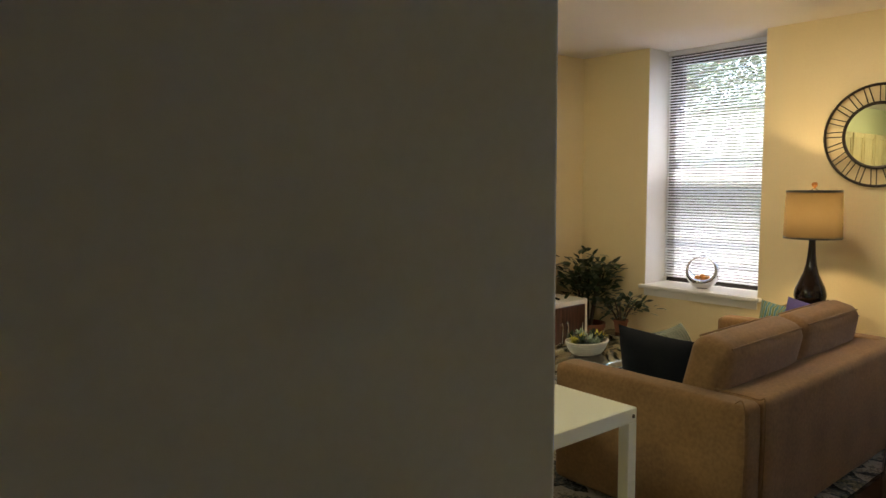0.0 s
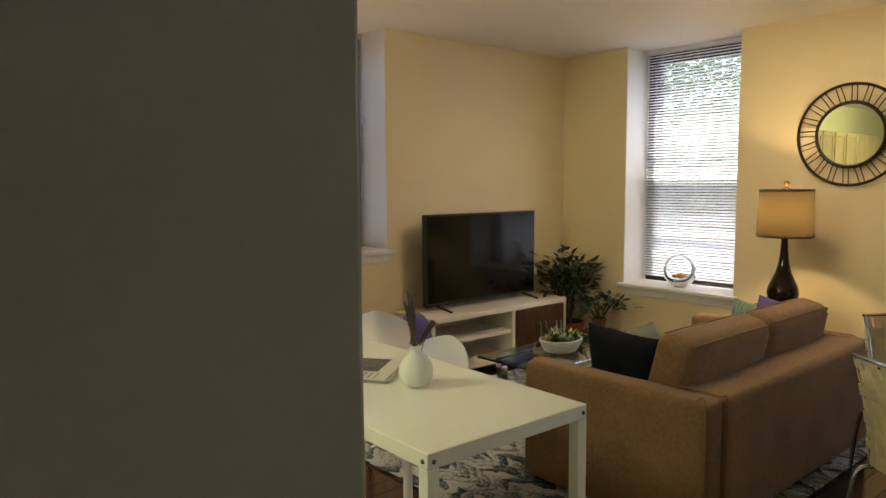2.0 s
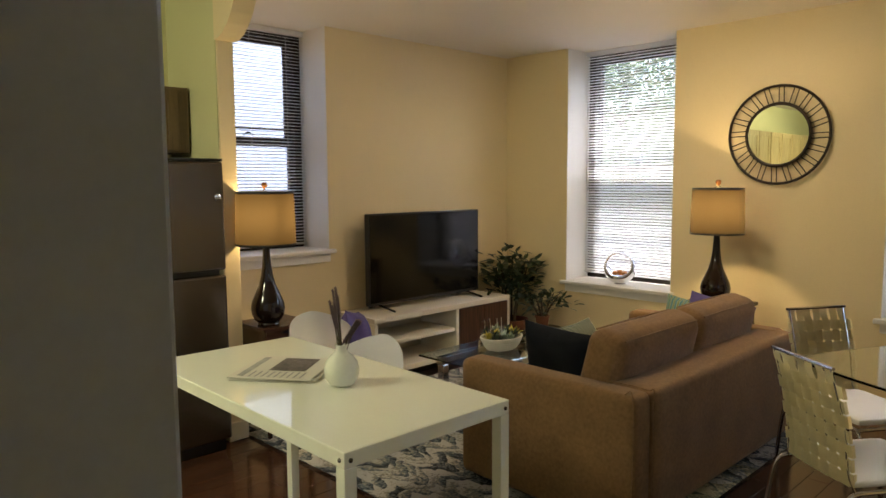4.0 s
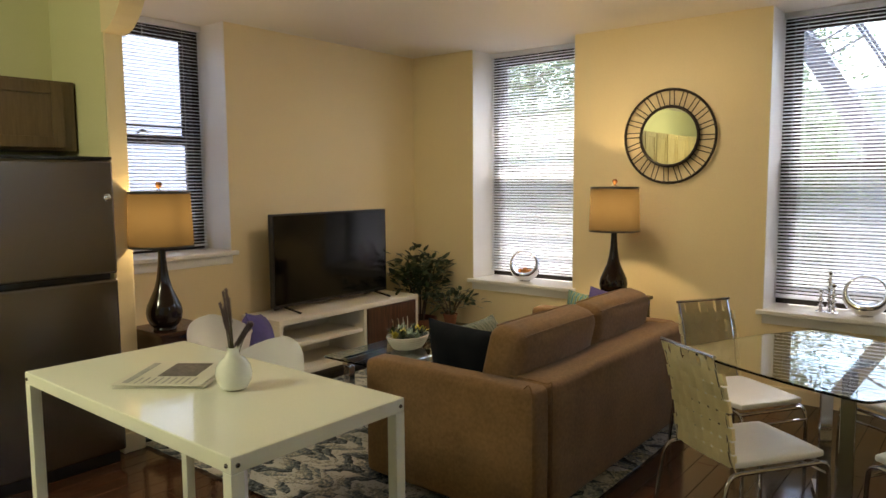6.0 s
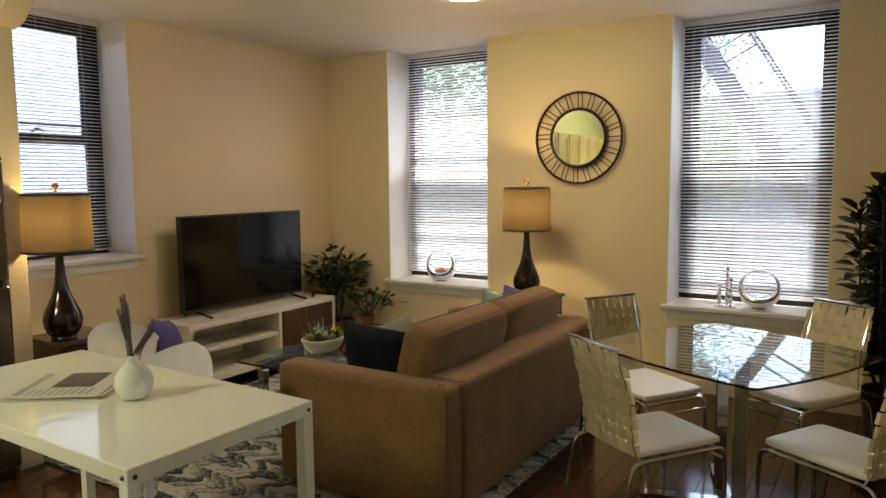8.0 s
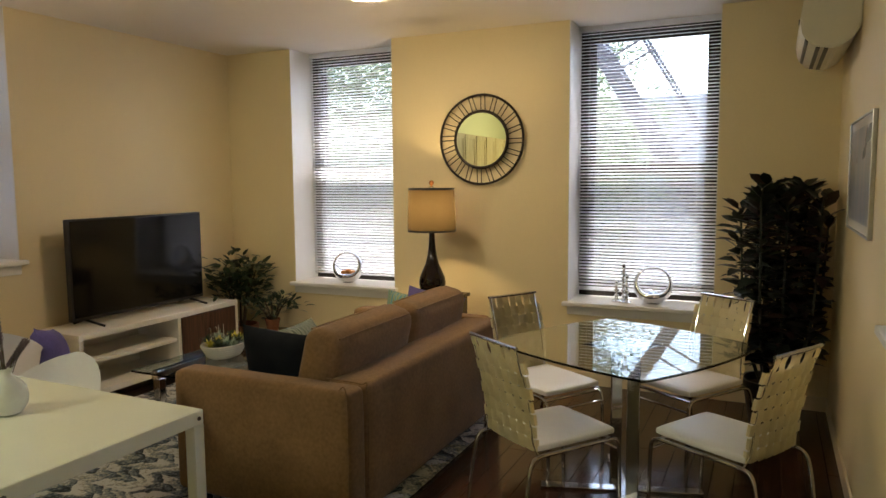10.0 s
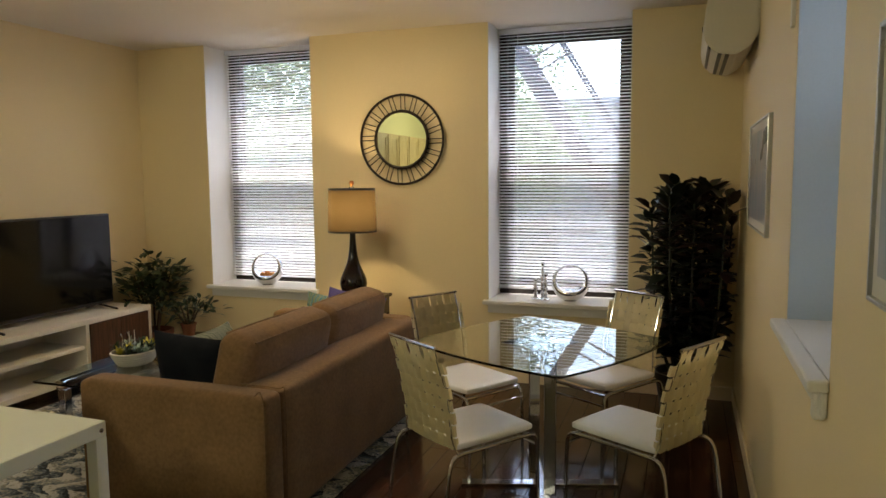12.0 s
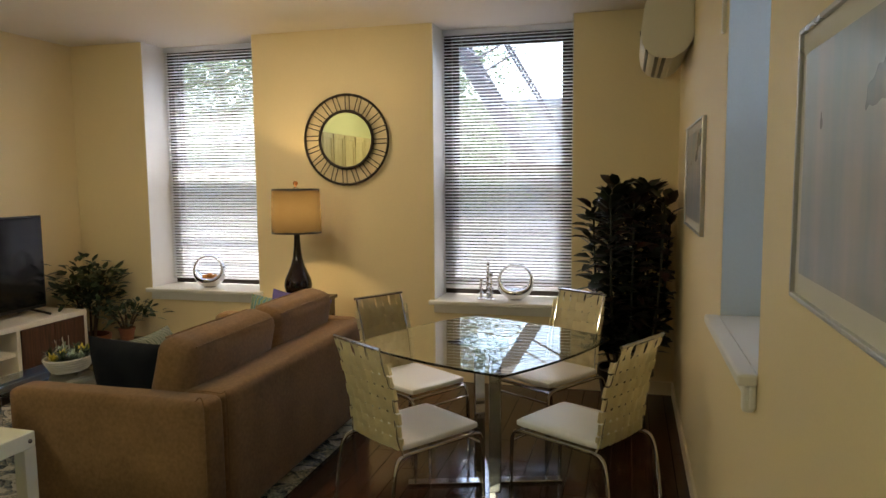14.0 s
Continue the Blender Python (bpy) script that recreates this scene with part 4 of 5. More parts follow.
MD = -0.028


def hoop(r, y, thick, flat=1.0):
    return tube([(r * math.cos(2 * math.pi * k / 72), y, r * math.sin(2 * math.pi * k / 72)) for k in range(72)], thick, 8, closed=True)


part("outer_hoop", hoop(0.300, MD, 0.0085), BRONZE, mirror, "", True)
part("inner_hoop", hoop(0.190, MD, 0.011), BRONZE, mirror, "", True)
disc = bmesh.new()
bmesh.ops.create_cone(disc, cap_ends=True, segments=64, radius1=0.190, radius2=0.190, depth=0.005)
bmesh.ops.transform(disc, matrix=pose(0, MD, 0, 90), verts=disc.verts)
part("mirror_glass", disc, MIRROR, mirror, "silvered mirror glass")
for k in range(40):
    ang = 2 * math.pi * k / 40
    ca, sa = math.cos(ang), math.sin(ang)
    turn = 0.035 + 0.03 * (1 if k % 2 else -1)
    cb, sb = math.cos(ang + turn), math.sin(ang + turn)
    part("spoke", tube([(0.195 * ca, MD, 0.195 * sa), (0.298 * cb, MD, 0.298 * sb)], 0.0033, 6), BRONZE, mirror)
part("hanger", tube([(0, MD, 0.19), (0, -0.002, 0.20)], 0.006, 6), BRONZE, mirror)


# ---- ornaments on the sills ----
def ring_vase(m, label, amber=False):
    """A polished silver bowl drawn up into a ring, standing on its foot; it opens along local y."""
    v = thing("ring_vase", label, "vase", "silver ring vases", m)
    bm = bmesh.new()
    R, n1, n2 = 0.122, 64, 20
    grid = []
    for i in range(n1):
        a1 = 2 * math.pi * i / n1
        low = (1 - math.sin(a1)) / 2
        w, t = 0.020 + 0.056 * low ** 1.5, 0.008 + 0.028 * low ** 1.6
        rr = R - t
        row = []
        for j in range(n2):
            b1 = 2 * math.pi * j / n2
            cr, sr = math.cos(b1), math.sin(b1)
            rad = rr + t * cr - (0.35 * w * low * (sr * sr) if cr < 0.3 else 0.20 * w * low * sr * sr)
            row.append(bm.verts.new((rad * math.cos(a1), w * sr, R + rad * math.sin(a1))))
        grid.append(row)
    for i in range(n1):
        for j in range(n2):
            bm.faces.new((grid[i][j], grid[(i + 1) % n1][j], grid[(i + 1) % n1][(j + 1) % n2], grid[i][(j + 1) % n2]))
    part("ring", bm, CHROME, v, "", True)
    part("foot", lathe([(0.040, 0.0), (0.042, 0.004), (0.034, 0.010)], 32), CHROME, v, "", True)
    if amber:
        for k in range(3):
            part("fruit", lathe([(0.004, -0.02), (0.018, -0.012), (0.023, 0.002), (0.017, 0.016), (0.003, 0.021)], 16, ((k - 1) * 0.036, 0.004 * k, 0.078 + 0.010 * (k % 2))), ORANGE, v, "orange fruit in the bowl", True)
    return v


ORANGE = material("orange_peel", (0.55, 0.20, 0.03), 0.5, 0, 0.1, 30, 160, 0.2)
ring_vase(pose(5.72, 3.346, Z2, 0, 0, -78), "polished silver ring vase holding orange fruit on the sill", True)
ring_vase(pose(5.72, 1.053, Z3, 0, 0, -82), "polished silver ring vase standing on the sill")


def candlestick(m, hgt, label):
    c = thing("candlestick", label, "candlestick", "silver candlesticks", m)
    prof = [(0.028, 0.0), (0.029, 0.008), (0.016, 0.014), (0.010, 0.022)]
    z = 0.03
    while z < hgt - 0.045:
        prof += [(0.009, z), (0.0165, z + 0.009), (0.0165, z + 0.014), (0.009, z + 0.022)]
        z += 0.036
    prof += [(0.006, hgt - 0.03), (0.013, hgt - 0.02), (0.016, hgt - 0.006), (0.011, hgt), (0.001, hgt)]
    part("stem", lathe(prof, 24), CHROME, c, "", True)
    return c


candlestick(pose(5.72, 1.284, Z3), 0.140, "short turned silver candlestick on the window sill")
candlestick(pose(5.73, 1.240, Z3), 0.250, "tall turned silver candlestick on the window sill")
candlestick(pose(5.70, 1.214, Z3), 0.180, "turned silver candlestick of middle height on the sill")


# ---- pictures, air conditioner, switch on the south wall ----
ART = material("misty_print", (0.30, 0.30, 0.32), 0.3, 0, 0.10, 3, 14, 0, 0.4)
n, l = ART.node_tree.nodes, ART.node_tree.links
co, mp, wash, hue = n.new("ShaderNodeTexCoord"), n.new("ShaderNodeMapping"), n.new("ShaderNodeTexNoise"), n.new("ShaderNodeValToRGB")
mp.inputs["Scale"].default_value = (14, 14, 1.6)
wash.inputs["Scale"].default_value, wash.inputs["Detail"].default_value = 1.0, 3
l.new(co.outputs["Object"], mp.inputs["Vector"])
l.new(mp.outputs[0], wash.inputs["Vector"])
l.new(wash.outputs["Fac"], hue.inputs["Fac"])
hue.color_ramp.elements[0].color, hue.color_ramp.elements[1].color = (0.22, 0.27, 0.31, 1), (0.36, 0.33, 0.33, 1)
hue.color_ramp.elements[0].position, hue.color_ramp.elements[1].position = 0.35, 0.68
l.new(hue.outputs["Color"], next(k for k in n if k.bl_idname == "ShaderNodeHueSaturation").inputs["Color"])
MAT_BOARD = material("white_mat_board", (0.62, 0.60, 0.56), 0.8, 0, 0.02, 5, 120, 0.03)
SILVER = material("silver_frame", (0.55, 0.55, 0.55), 0.3, 1, 0.05, 8, 120, 0)


def picture(x0, x1, z0, z1, label, mat_w=0.045):
    f = thing("framed_picture", label, "picture", "framed prints", pose((x0 + x1) / 2, YS, (z0 + z1) / 2))
    w, h2, b = (x1 - x0) / 2, (z1 - z0) / 2, 0.009
    bars = bmesh.new()
    box(bars, -w, -w + b, 0, 0.017, -h2, h2, 0.002)
    box(bars, w - b, w, 0, 0.017, -h2, h2, 0.002)
    box(bars, -w + b, w - b, 0, 0.017, h2 - b, h2, 0.002)
    box(bars, -w + b, w - b, 0, 0.017, -h2, -h2 + b, 0.002)
    part("frame", bars, SILVER, f, "slim silver frame")
    part("mat_board", block(-w + b, w - b, 0.002, 0.010, -h2 + b, h2 - b), MAT_BOARD, f, "white mat board")
    part("print", block(-w + mat_w, w - mat_w, 0.0105, 0.0125, -h2 + mat_w, h2 - mat_w), ART, f, "pale misty abstract print")
    return f


picture(1.905, 2.418, 1.280, 1.722, "large pale abstract print in a slim silver frame")
picture(4.03, 4.85, 1.248, 1.718, "abstract print in a slim silver frame near the plant")

ac = thing("air_conditioner", "ivory wall-mounted air conditioner with dark louvres", "air conditioner")
prof = [(0.0, 2.135), (0.0, 2.43), (0.14, 2.43), (0.195, 2.405), (0.228, 2.29), (0.244, 2.175), (0.232, 2.105), (0.185, 2.055), (0.10, 2.04), (0.04, 2.075)]
bm = bmesh.new()
rings = [[bm.verts.new((x, YS + y, z)) for y, z in prof] for x in (4.70, 5.45)]
nP = len(prof)
for k in range(nP):
    bm.faces.new((rings[0][k], rings[0][(k + 1) % nP], rings[1][(k + 1) % nP], rings[1][k]))
bm.faces.new(rings[0])
bm.faces.new(rings[1][::-1])
bmesh.ops.bevel(bm, geom=list(bm.edges), offset=0.008, segments=2, affect="EDGES")
part("casing", bm, PLASTIC, ac, "", True)
for k in range(3):
    lv = part("louvre", block(-0.345, 0.345, -0.009, 0.009, -0.003, 0.004, 0.002), BLACK, ac, "dark air slot")
    lv.matrix_basis = pose(5.06, YS + (0.135, 0.168, 0.214)[k], (2.0455, 2.0515, 2.085)[k], (9, 10, 47)[k])
part("display", block(4.80, 4.86, YS + 0.240, YS + 0.246, 2.18, 2.193), BLACK, ac)
tagged(part("wall_switch", block(3.52, 3.55, YS, YS + 0.012, 1.93, 2.03, 0.003), PLASTIC), "small ivory wall control above the niche", "switch")


# ---- refrigerator and kitchen cabinets ----
fridge = thing("refrigerator", "brushed steel top-freezer refrigerator", "refrigerator")
FX0, FX1, FY0, FY1 = 2.111, 2.715, 3.738, 4.395
part("body", block(FX0 + 0.004, FX1 - 0.004, FY0 + 0.062, FY1, ZF + 0.015, 1.580, 0.006), BLACK, fridge, "black cabinet")
for nm, z0, z1 in (("freezer_door", 1.046, 1.578), ("lower_door", ZF + 0.06, 1.021)):
    dr = part(nm, block(FX0, FX1, FY0, FY0 + 0.058, z0, z1, 0.012, 3), STEEL, fridge, "brushed steel door")
    hz0 = z0 + 0.02 if nm == "freezer_door" else z1 - 0.35
    part("handle", tube(smooth_path([(FX0 + 0.05, FY0, hz0), (FX0 + 0.05, FY0 - 0.045, hz0 + 0.02), (FX0 + 0.05, FY0 - 0.045, hz0 + 0.30), (FX0 + 0.05, FY0, hz0 + 0.32)], 4), 0.011, 10), STEEL, dr, "", True)
part("badge", lathe([(0.018, 0), (0.018, 0.004), (0.014, 0.006), (0.001, 0.006)], 24), CHROME, fridge, "round plain badge", True).matrix_basis = pose(FX1 - 0.035, FY0, 1.405, 90)
part("top_hinge", block(FX0, FX1, FY0 + 0.005, FY0 + 0.12, 1.580, 1.594, 0.003), BLACK, fridge)
part("kick_plate", block(FX0 + 0.02, FX1 - 0.02, FY0 + 0.03, FY0 + 0.06, ZF, ZF + 0.055, 0.002), BLACK, fridge)


def wall_cabinet(x0, x1, z0, z1, label, wood_mat):
    c = thing("wall_cabinet", label, "cabinet", "kitchen wall cabinets")
    y0, y1 = 4.118, 4.398
    part("carcass", block(x0, x1, y0 + 0.021, y1, z0, z1, 0.002), wood_mat, c)
    n3 = 1 if z1 - z0 < 0.5 else 2
    for k in range(n3):
        a1, b1 = x0 + (x1 - x0) * k / n3 + 0.012, x0 + (x1 - x0) * (k + 1) / n3 - (0.062 if n3 == 1 else 0.012)
        d = bmesh.new()
        s = 0.055
        box(d, a1, a1 + s, y0, y0 + 0.019, z0 + 0.012, z1 - 0.012, 0.002)
        box(d, b1 - s, b1, y0, y0 + 0.019, z0 + 0.012, z1 - 0.012, 0.002)
        box(d, a1 + s, b1 - s, y0, y0 + 0.019, z1 - 0.012 - s, z1 - 0.012, 0.002)
        box(d, a1 + s, b1 - s, y0, y0 + 0.019, z0 + 0.012, z0 + 0.012 + s, 0.002)
        dr = part("door", d, wood_mat, c, "framed wooden door")
        part("door_panel", block(a1 + s, b1 - s, y0 + 0.009, y0 + 0.015, z0 + 0.012 + s, z1 - 0.012 - s), wood_mat, dr)
    return c


wall_cabinet(2.027, 2.738, 1.633, 1.973, "short brown wooden cabinet above the refrigerator", CABINET)
for k, (x0, x1) in enumerate(((1.34, 2.022), (0.58, 1.335), (-0.18, 0.575), (-0.94, -0.185), (-1.70, -0.945), (-2.395, -1.705))):
    wall_cabinet(x0, x1, 1.33, 2.09, "tall pale wooden wall cabinet with framed doors", PALE_CABINET)

# ---- ceiling lamps ----
DOME = glow("frosted_dome", (1.0, 0.78, 0.50), 10.0)
DOME_SOFT = glow("frosted_dome_soft", (1.0, 0.88, 0.55), 3.0)


def ceiling_lamp(x, y, mat, label):
    c = thing("ceiling_lamp", label, "ceiling light", "ceiling lights", pose(x, y, ZC))
    part("base_ring", lathe([(0.130, -0.014), (0.136, -0.010), (0.136, -0.002), (0.130, -0.001)], 48), SILVER, c, "brushed metal ring", True)
    dome = part("dome", lathe([(0.126, -0.015), (0.118, -0.022), (0.09, -0.030), (0.05, -0.036), (0.002, -0.038)], 48, cap=False), mat, c, "lit frosted dome", True)
    return c


ceiling_lamp(4.46, 2.39, DOME, "round flush ceiling light, lit warm")
ceiling_lamp(0.30, 3.05, DOME_SOFT, "round flush ceiling light over the kitchen floor")


# ---- plants ----
def potted_plant(m, label, height, spread, count, leaf, leaf_w, mat, pot_r, pot_h, seed, stems=5, base=0.25):
    rnd = random.Random(seed)
    t = thing("potted_plant", label, "plant", "house plants", m)
    part("pot", lathe([(pot_r * 0.74, 0), (pot_r * 0.97, pot_h * 0.85), (pot_r * 1.06, pot_h * 0.86), (pot_r * 1.06, pot_h), (pot_r * 0.95, pot_h), (pot_r * 0.9, pot_h * 0.8)], 36, cap=False), TERRACOTTA, t, "terracotta pot", True)
    part("soil", lathe([(pot_r * 0.93, pot_h * 0.84), (pot_r * 0.4, pot_h * 0.88), (0.002, pot_h * 0.89)], 24), SOIL, t)
    tips = []
    for k in range(stems):
        ang = 2.399 * k + rnd.uniform(-0.3, 0.3)
        top = Vector((spread * 0.55 * math.cos(ang), spread * 0.55 * math.sin(ang), height * rnd.uniform(0.72, 0.93)))
        b0 = Vector((0.02 * math.cos(ang), 0.02 * math.sin(ang), pot_h * 0.8))
        pts = smooth_path([b0, b0.lerp(top, 0.45) + Vector((0, 0, 0.06 * height)), top], 6)
        part("stem", tube(pts, 0.010, 7, 0.004), BARK, t)
        tips.append(pts)
    bm = bmesh.new()
    for k in range(count):
        pts = tips[rnd.randrange(stems)]
        u = base + (1 - base) * rnd.random() ** 0.8
        c = pts[min(int(u * (len(pts) - 1)), len(pts) - 1)]
        ang = rnd.uniform(0, 2 * math.pi)
        rr = spread * (0.15 + 0.62 * rnd.random()) * (1.0 - 0.45 * abs(u - 0.6))
        tw = c + Vector((rr * math.cos(ang), rr * math.sin(ang), rnd.uniform(-0.05, 0.10) * height))
        d = Vector((math.cos(ang), math.sin(ang), rnd.uniform(-0.2, 1.4)))
        leaf_into(bm, tw, d, Vector((rnd.uniform(-0.4, 0.4), rnd.uniform(-0.4, 0.4), 1)), leaf * rnd.uniform(0.7, 1.2), leaf_w * rnd.uniform(0.8, 1.2), rnd.uniform(0.0, 0.35))
        if k % 5 == 0:
            tube([c, c.lerp(tw, 0.5) + Vector((0, 0, 0.01)), tw], 0.0028, 4, 0.0015, bm=bm)
    part("foliage", bm, mat, t, "", True)
    return t


def rubber_plant(m, label, seed):
    """Upright stems set with whorls of broad stiff leaves, dense to the top."""
    rnd = random.Random(seed)
    t = thing("potted_plant", label, "plant", "house plants", m)
    part("pot", lathe([(0.115, 0), (0.150, 0.22), (0.165, 0.225), (0.165, 0.26), (0.148, 0.26), (0.14, 0.21)], 36, cap=False), BLACK, t, "black plastic pot", True)
    part("soil", lathe([(0.145, 0.218), (0.06, 0.228), (0.002, 0.23)], 24), SOIL, t)
    bm = bmesh.new()
    for k in range(11):
        ang, r0 = 2.399 * k, 0.265 * math.sqrt((k + 0.4) / 11)
        top = Vector((r0 * math.cos(ang), r0 * math.sin(ang) - 0.01, rnd.uniform(1.20, 1.38) - 0.6 * max(0.0, r0 - 0.12)))
        base = Vector((0.05 * math.cos(ang), 0.05 * math.sin(ang), 0.20))
        pts = smooth_path([base, Vector((top.x * 0.8, top.y * 0.8, 0.55)), top], 10)
        part("stem", tube(pts, 0.011, 7, 0.005), LEAF2, t, "dark green stem")
        z, turn = 0.34 + 0.08 * rnd.random(), rnd.random() * 6
        while z < top.z:
            u = next((i for i, p in enumerate(pts) if p.z >= z), len(pts) - 1)
            c, near_top = pts[u].copy(), z / top.z
            c.z = z
            for q in range(4):
                a2 = turn + q * math.pi / 2 + rnd.uniform(-0.4, 0.4)
                d = Vector((math.cos(a2), math.sin(a2), rnd.uniform(-0.1, 0.7) + 0.9 * max(0, near_top - 0.8) * 5))
                tip = c + d.normalized() * 0.15
                if tip.y + m.translation.y < YS + 0.01 or tip.x + m.translation.x > XE - 0.02:
                    continue
                out = c + d.normalized() * 0.022
                leaf_into(bm, out, d, Vector((rnd.uniform(-0.5, 0.5), rnd.uniform(-0.5, 0.5), 1)), rnd.uniform(0.085, 0.135), rnd.uniform(0.050, 0.070), rnd.uniform(0.05, 0.4))
            z, turn = z + 0.034, turn + 0.7
    part("foliage", bm, LEAF2, t, "", True)
    return t


rubber_plant(pose(5.27, 0.345, ZF), "tall rubber plant with dark green and reddish leaves in the corner", 4)
potted_plant(pose(5.36, 4.11, ZF), "dark green leafy plant behind the television stand", 0.90, 0.23, 330, 0.085, 0.046, LEAF, 0.13, 0.25, 7, 6, 0.42)
pt = thing("plant_stool", "small round dark wooden plant stool", "stool", m=pose(5.36, 3.78, ZF) @ Matrix.Diagonal((1, 1, 0.64, 1)))
part("top", lathe([(0.135, 0.32), (0.14, 0.325), (0.14, 0.34), (0.135, 0.345)], 36), ESPRESSO, pt, "", True)
for k in range(3):
    ang = 2 * math.pi * k / 3
    part("leg", tube([(0.08 * math.cos(ang), 0.08 * math.sin(ang), 0.32), (0.12 * math.cos(ang), 0.12 * math.sin(ang), 0)], 0.013, 8), ESPRESSO, pt)
potted_plant(pose(5.36, 3.80, 0.345), "trailing green plant in a small terracotta pot on a stool", 0.30, 0.25, 110, 0.075, 0.034, LEAF, 0.055, 0.095, 11, 5, 0.3)

# ---- outside ----
GROUND = material("courtyard_paving", (0.20, 0.20, 0.22), 0.9, 0, 0.2, 0.7, 20, 0.3)
FACADE = material("pale_brick_render", (0.27, 0.27, 0.30), 0.9, 0, 0.12, 0.8, 25, 0.3)
TREE_LEAF = material("tree_leaf", (0.12, 0.17, 0.07), 0.6, 0, 0.35, 2, 30, 0.1)
IRON = material("painted_iron", (0.06, 0.056, 0.075), 0.5, 0.2, 0.15, 6, 60, 0.1)

bm = bmesh.new()
ring_r = (0.0, 20.0, 90.0, 400.0, 1500.0)
vs0 = bm.verts.new((0, 0, -1.6))
prev = None
for r in ring_r[1:]:
    cur = [bm.verts.new((r * math.cos(2 * math.pi * k / 40), r * math.sin(2 * math.pi * k / 40), -1.6)) for k in range(40)]
    for k in range(40):
        if prev is None:
            bm.faces.new((vs0, cur[k], cur[(k + 1) % 40]))
        else:
            bm.faces.new((prev[k], cur[k], cur[(k + 1) % 40], prev[(k + 1) % 40]))
    prev = cur
setting("ground", bm, GROUND, "pale paved courtyard outside the windows", "ground")

house = thing("apartment_building", "pale rendered building across the courtyard", "building")
part("wall", block(17.0, 19.0, -14.0, 17.0, -1.6, 3.0, 0.02), FACADE, house)
part("cornice", block(16.85, 19.1, -14.2, 17.2, 3.0, 3.2, 0.03), FACADE, house)
for k in range(11):
    for z0 in (-1.0, 1.1):
        y0 = -12.5 + 2.6 * k
        wd = part("window", block(16.96, 17.02, y0, y0 + 1.0, z0, z0 + 1.5, 0.01), BRONZE, house, "dark window")
        part("pane", block(16.94, 16.955, y0 + 0.07, y0 + 0.93, z0 + 0.07, z0 + 1.43), SCREEN, wd)
neigh = thing("neighbouring_house", "white rendered wall of the house next door", "building")
part("wall", block(-2.0, 8.0, 8.2, 10.0, -1.6, 7.0, 0.02), material("white_render", (0.30, 0.31, 0.35), 0.9, 0, 0.06, 0.7, 30, 0.2), neigh)
part("parapet", block(-2.1, 8.1, 8.1, 10.1, 7.0, 7.2, 0.02), FACADE, neigh)


def tree(m, label, height, crown, count, seed):
    rnd = random.Random(seed)
    t = thing("tree", label, "tree", "courtyard trees", m)
    part("trunk", tube(smooth_path([(0, 0, 0), (0.05, 0.03, height * 0.3), (-0.04, 0.08, height * 0.6), (0.05, 0, height * 0.9)], 6), 0.16, 10, 0.04), BARK, t)
    limbs = bmesh.new()
    ends = []
    for k in range(16):
        ang, z = 2.399 * k, height * (0.28 + 0.6 * k / 16)
        e = Vector((crown * rnd.uniform(0.5, 0.95) * math.cos(ang), crown * rnd.uniform(0.5, 0.95) * math.sin(ang), z + rnd.uniform(0.2, 0.9)))
        path = smooth_path([(0, 0, z), Vector((0, 0, z)).lerp(e, 0.5) + Vector((0, 0, 0.15)), e], 4)
        tube(path, 0.05, 6, 0.012, bm=limbs)
        ends += path[3:]
    part("limb", limbs, BARK, t)
    bm = bmesh.new()
    for k in range(count):
        c = ends[rnd.randrange(len(ends))]
        o = Vector((rnd.gauss(0, 1), rnd.gauss(0, 1), rnd.gauss(0, 1))) * (crown * 0.17)
        d = Vector((rnd.gauss(0, 1), rnd.gauss(0, 1), rnd.gauss(0, 0.7)))
        leaf_into(bm, c + o, d, Vector((rnd.gauss(0, 1), rnd.gauss(0, 1), 1)), rnd.uniform(0.07, 0.12), 0.055)
    part("crown", bm, TREE_LEAF, t)
    return t


tree(pose(13.6, 8.0, -1.6), "leafy tree standing outside the window", 6.6, 2.3, 20000, 3)
tree(pose(15.4, 4.6, -1.6), "leafy tree in the courtyard", 5.9, 2.2, 17000, 5)
tree(pose(11.8, 10.6, -1.6), "leafy tree beside the neighbouring house", 5.8, 2.1, 12000, 9)

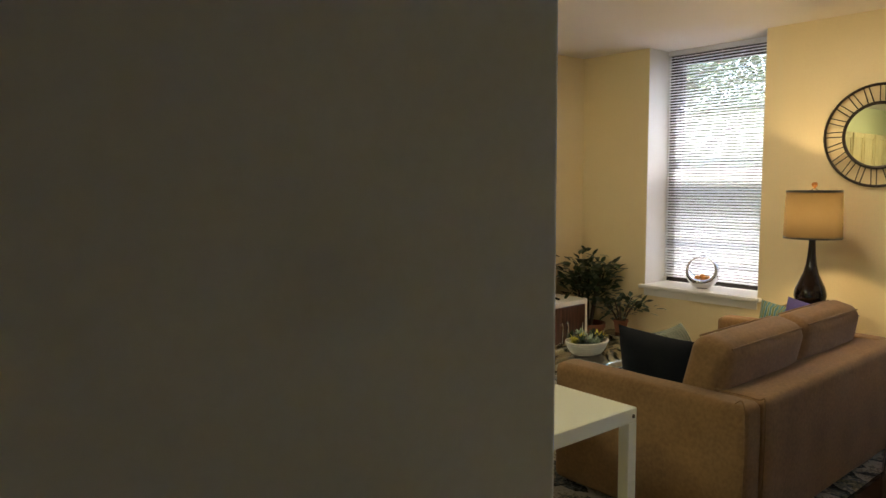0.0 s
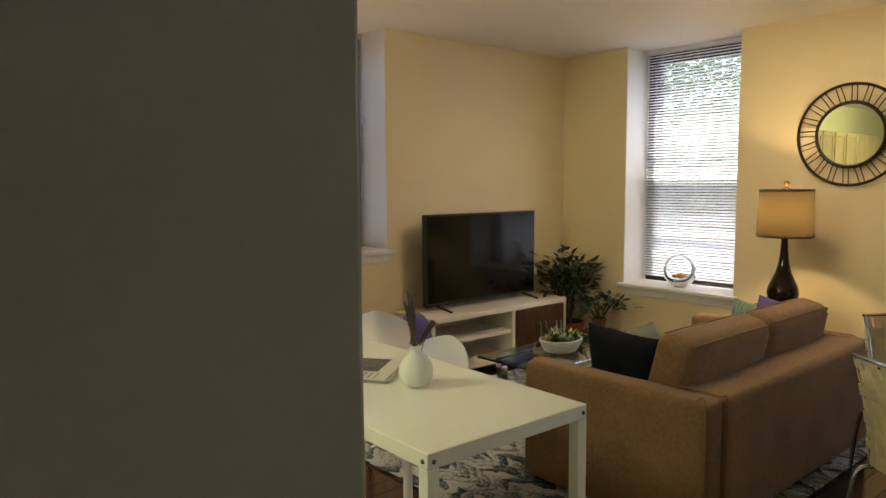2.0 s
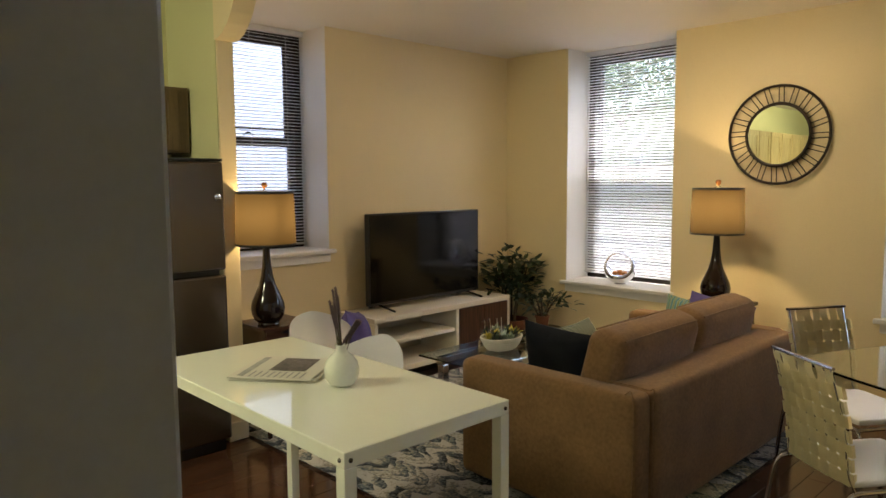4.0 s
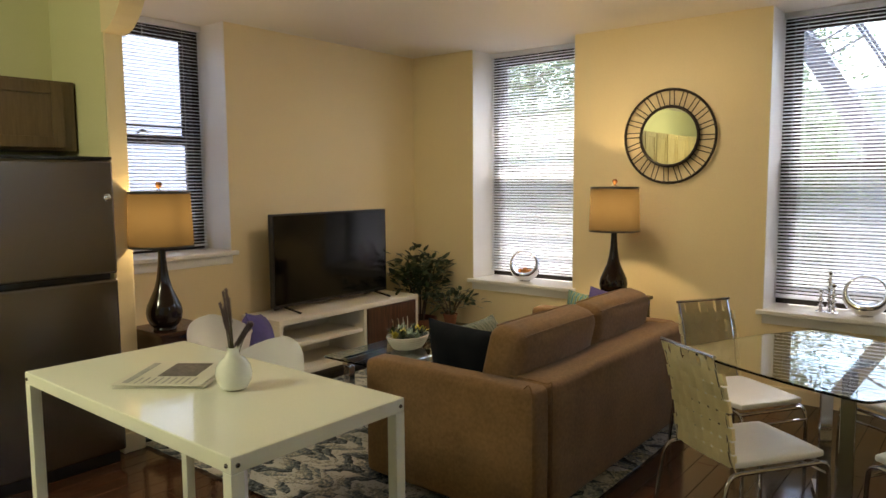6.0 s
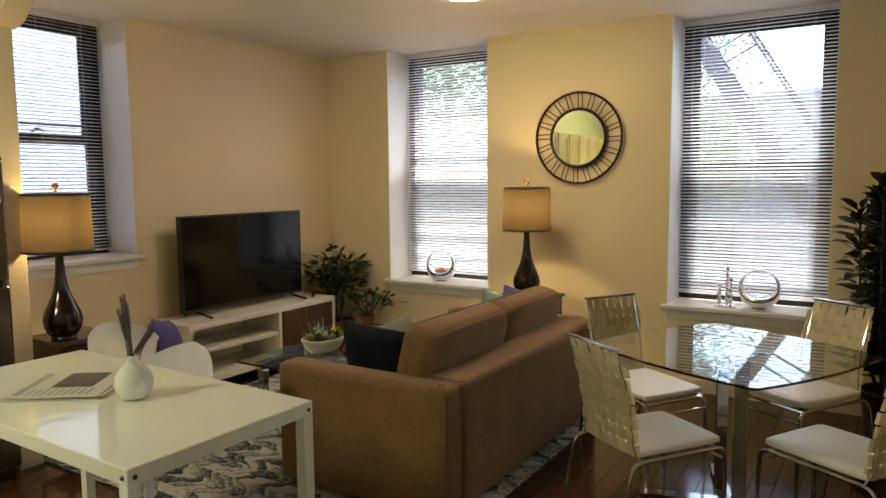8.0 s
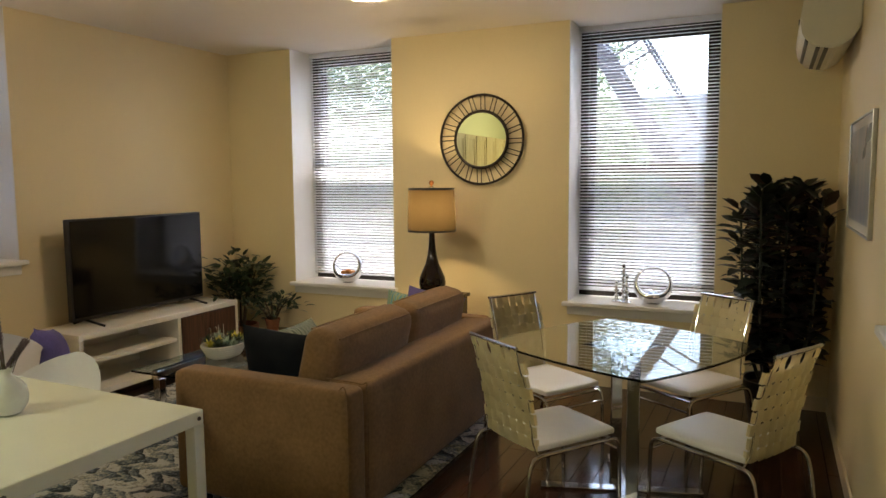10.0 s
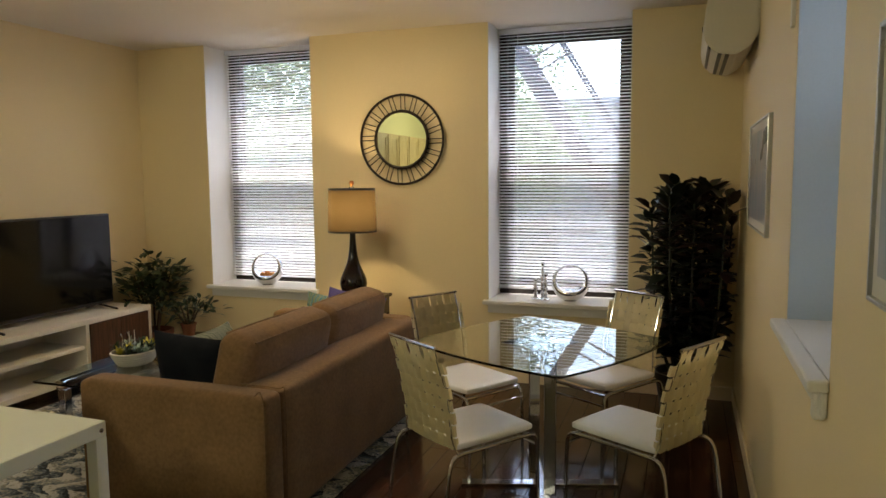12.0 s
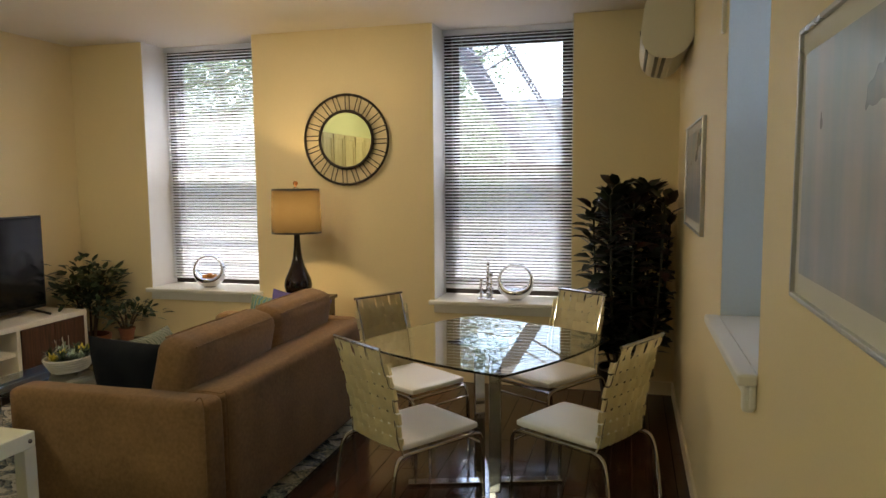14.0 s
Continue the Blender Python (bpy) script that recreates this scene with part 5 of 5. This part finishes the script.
# fire escape: a stair that runs down past the window, with handrails
esc = thing("fire_escape", "dark iron fire escape stair outside the window", "fire escape")
a0, b0 = Vector((8.0, 2.737, 4.0)), Vector((8.0, -0.647, -1.55))
d = b0 - a0
nrm = Vector((0, -d.z, d.y)).normalized() * 0.070
for off in (0.0, 0.5):
    o = Vector((off, 0, 0))
    st = bmesh.new()
    quad = [a0 + o - nrm, b0 + o - nrm, b0 + o + nrm, a0 + o + nrm]
    f1 = [st.verts.new(q) for q in quad]
    f2 = [st.verts.new(q + Vector((0.02, 0, 0))) for q in quad]
    st.faces.new(f1)
    st.faces.new(f2[::-1])
    for k in range(4):
        st.faces.new((f1[k], f1[(k + 1) % 4], f2[(k + 1) % 4], f2[k]))
    part("stringer", st, IRON, esc)
for h3 in (0.82, 0.76):
    part("handrail", tube([a0 + Vector((0, 0, h3)), b0 + Vector((0, 0, h3))], 0.014, 8), IRON, esc)
for k in range(12):
    q = a0.lerp(b0, 0.10 + 0.15 * (k // 2) + 0.022 * (k % 2))
    part("baluster", tube([q + Vector((0, -0.06, 0)), q + Vector((0, -0.36, 0.16))], 0.011, 6), IRON, esc)
for k in range(20):
    q = a0.lerp(b0, (k + 0.5) / 20)
    part("tread", block(q.x + 0.02, q.x + 0.5, q.y - 0.08, q.y + 0.08, q.z - 0.012, q.z + 0.012, 0.003), IRON, esc)

# ---- floor planks ----
rnd = random.Random(2)
plank_meshes = []
PW = 0.096
for length in (0.9, 1.2, 1.5):
    bm = block(0.0015, length - 0.0015, 0.0012, PW - 0.0012, -0.014, 0.0, 0.0012, 1)
    me = bpy.data.meshes.new("plank")
    bm.to_mesh(me)
    bm.free()
    me.materials.append(PLANK)
    plank_meshes.append((length, me))
far = bmesh.new()
y = -0.37
while y < YO - PW:
    x = 0.9 - rnd.random() * 0.8
    left = x
    while left > -2.4:
        box(far, max(left - 1.2, -2.4) + 0.0015, left - 0.0015, y + 0.0012, y + PW - 0.0012, ZF - 0.014, ZF)
        left -= 1.2
    while x < XE + 0.2:
        length, me = rnd.choice(plank_meshes)
        pl = new("plank", me)
        pl.parent = floor
        pl.location = (x, y, ZF)
        x += length
    y += PW
tagged(part("planks", far, PLANK, floor), kind="stuff")

# ---- to true size ----
for ob in list(scene.collection.all_objects):
    if ob.parent is None and ob.type != "CAMERA" and ob is not sun:
        ob.matrix_basis = TRUE @ ob.matrix_basis
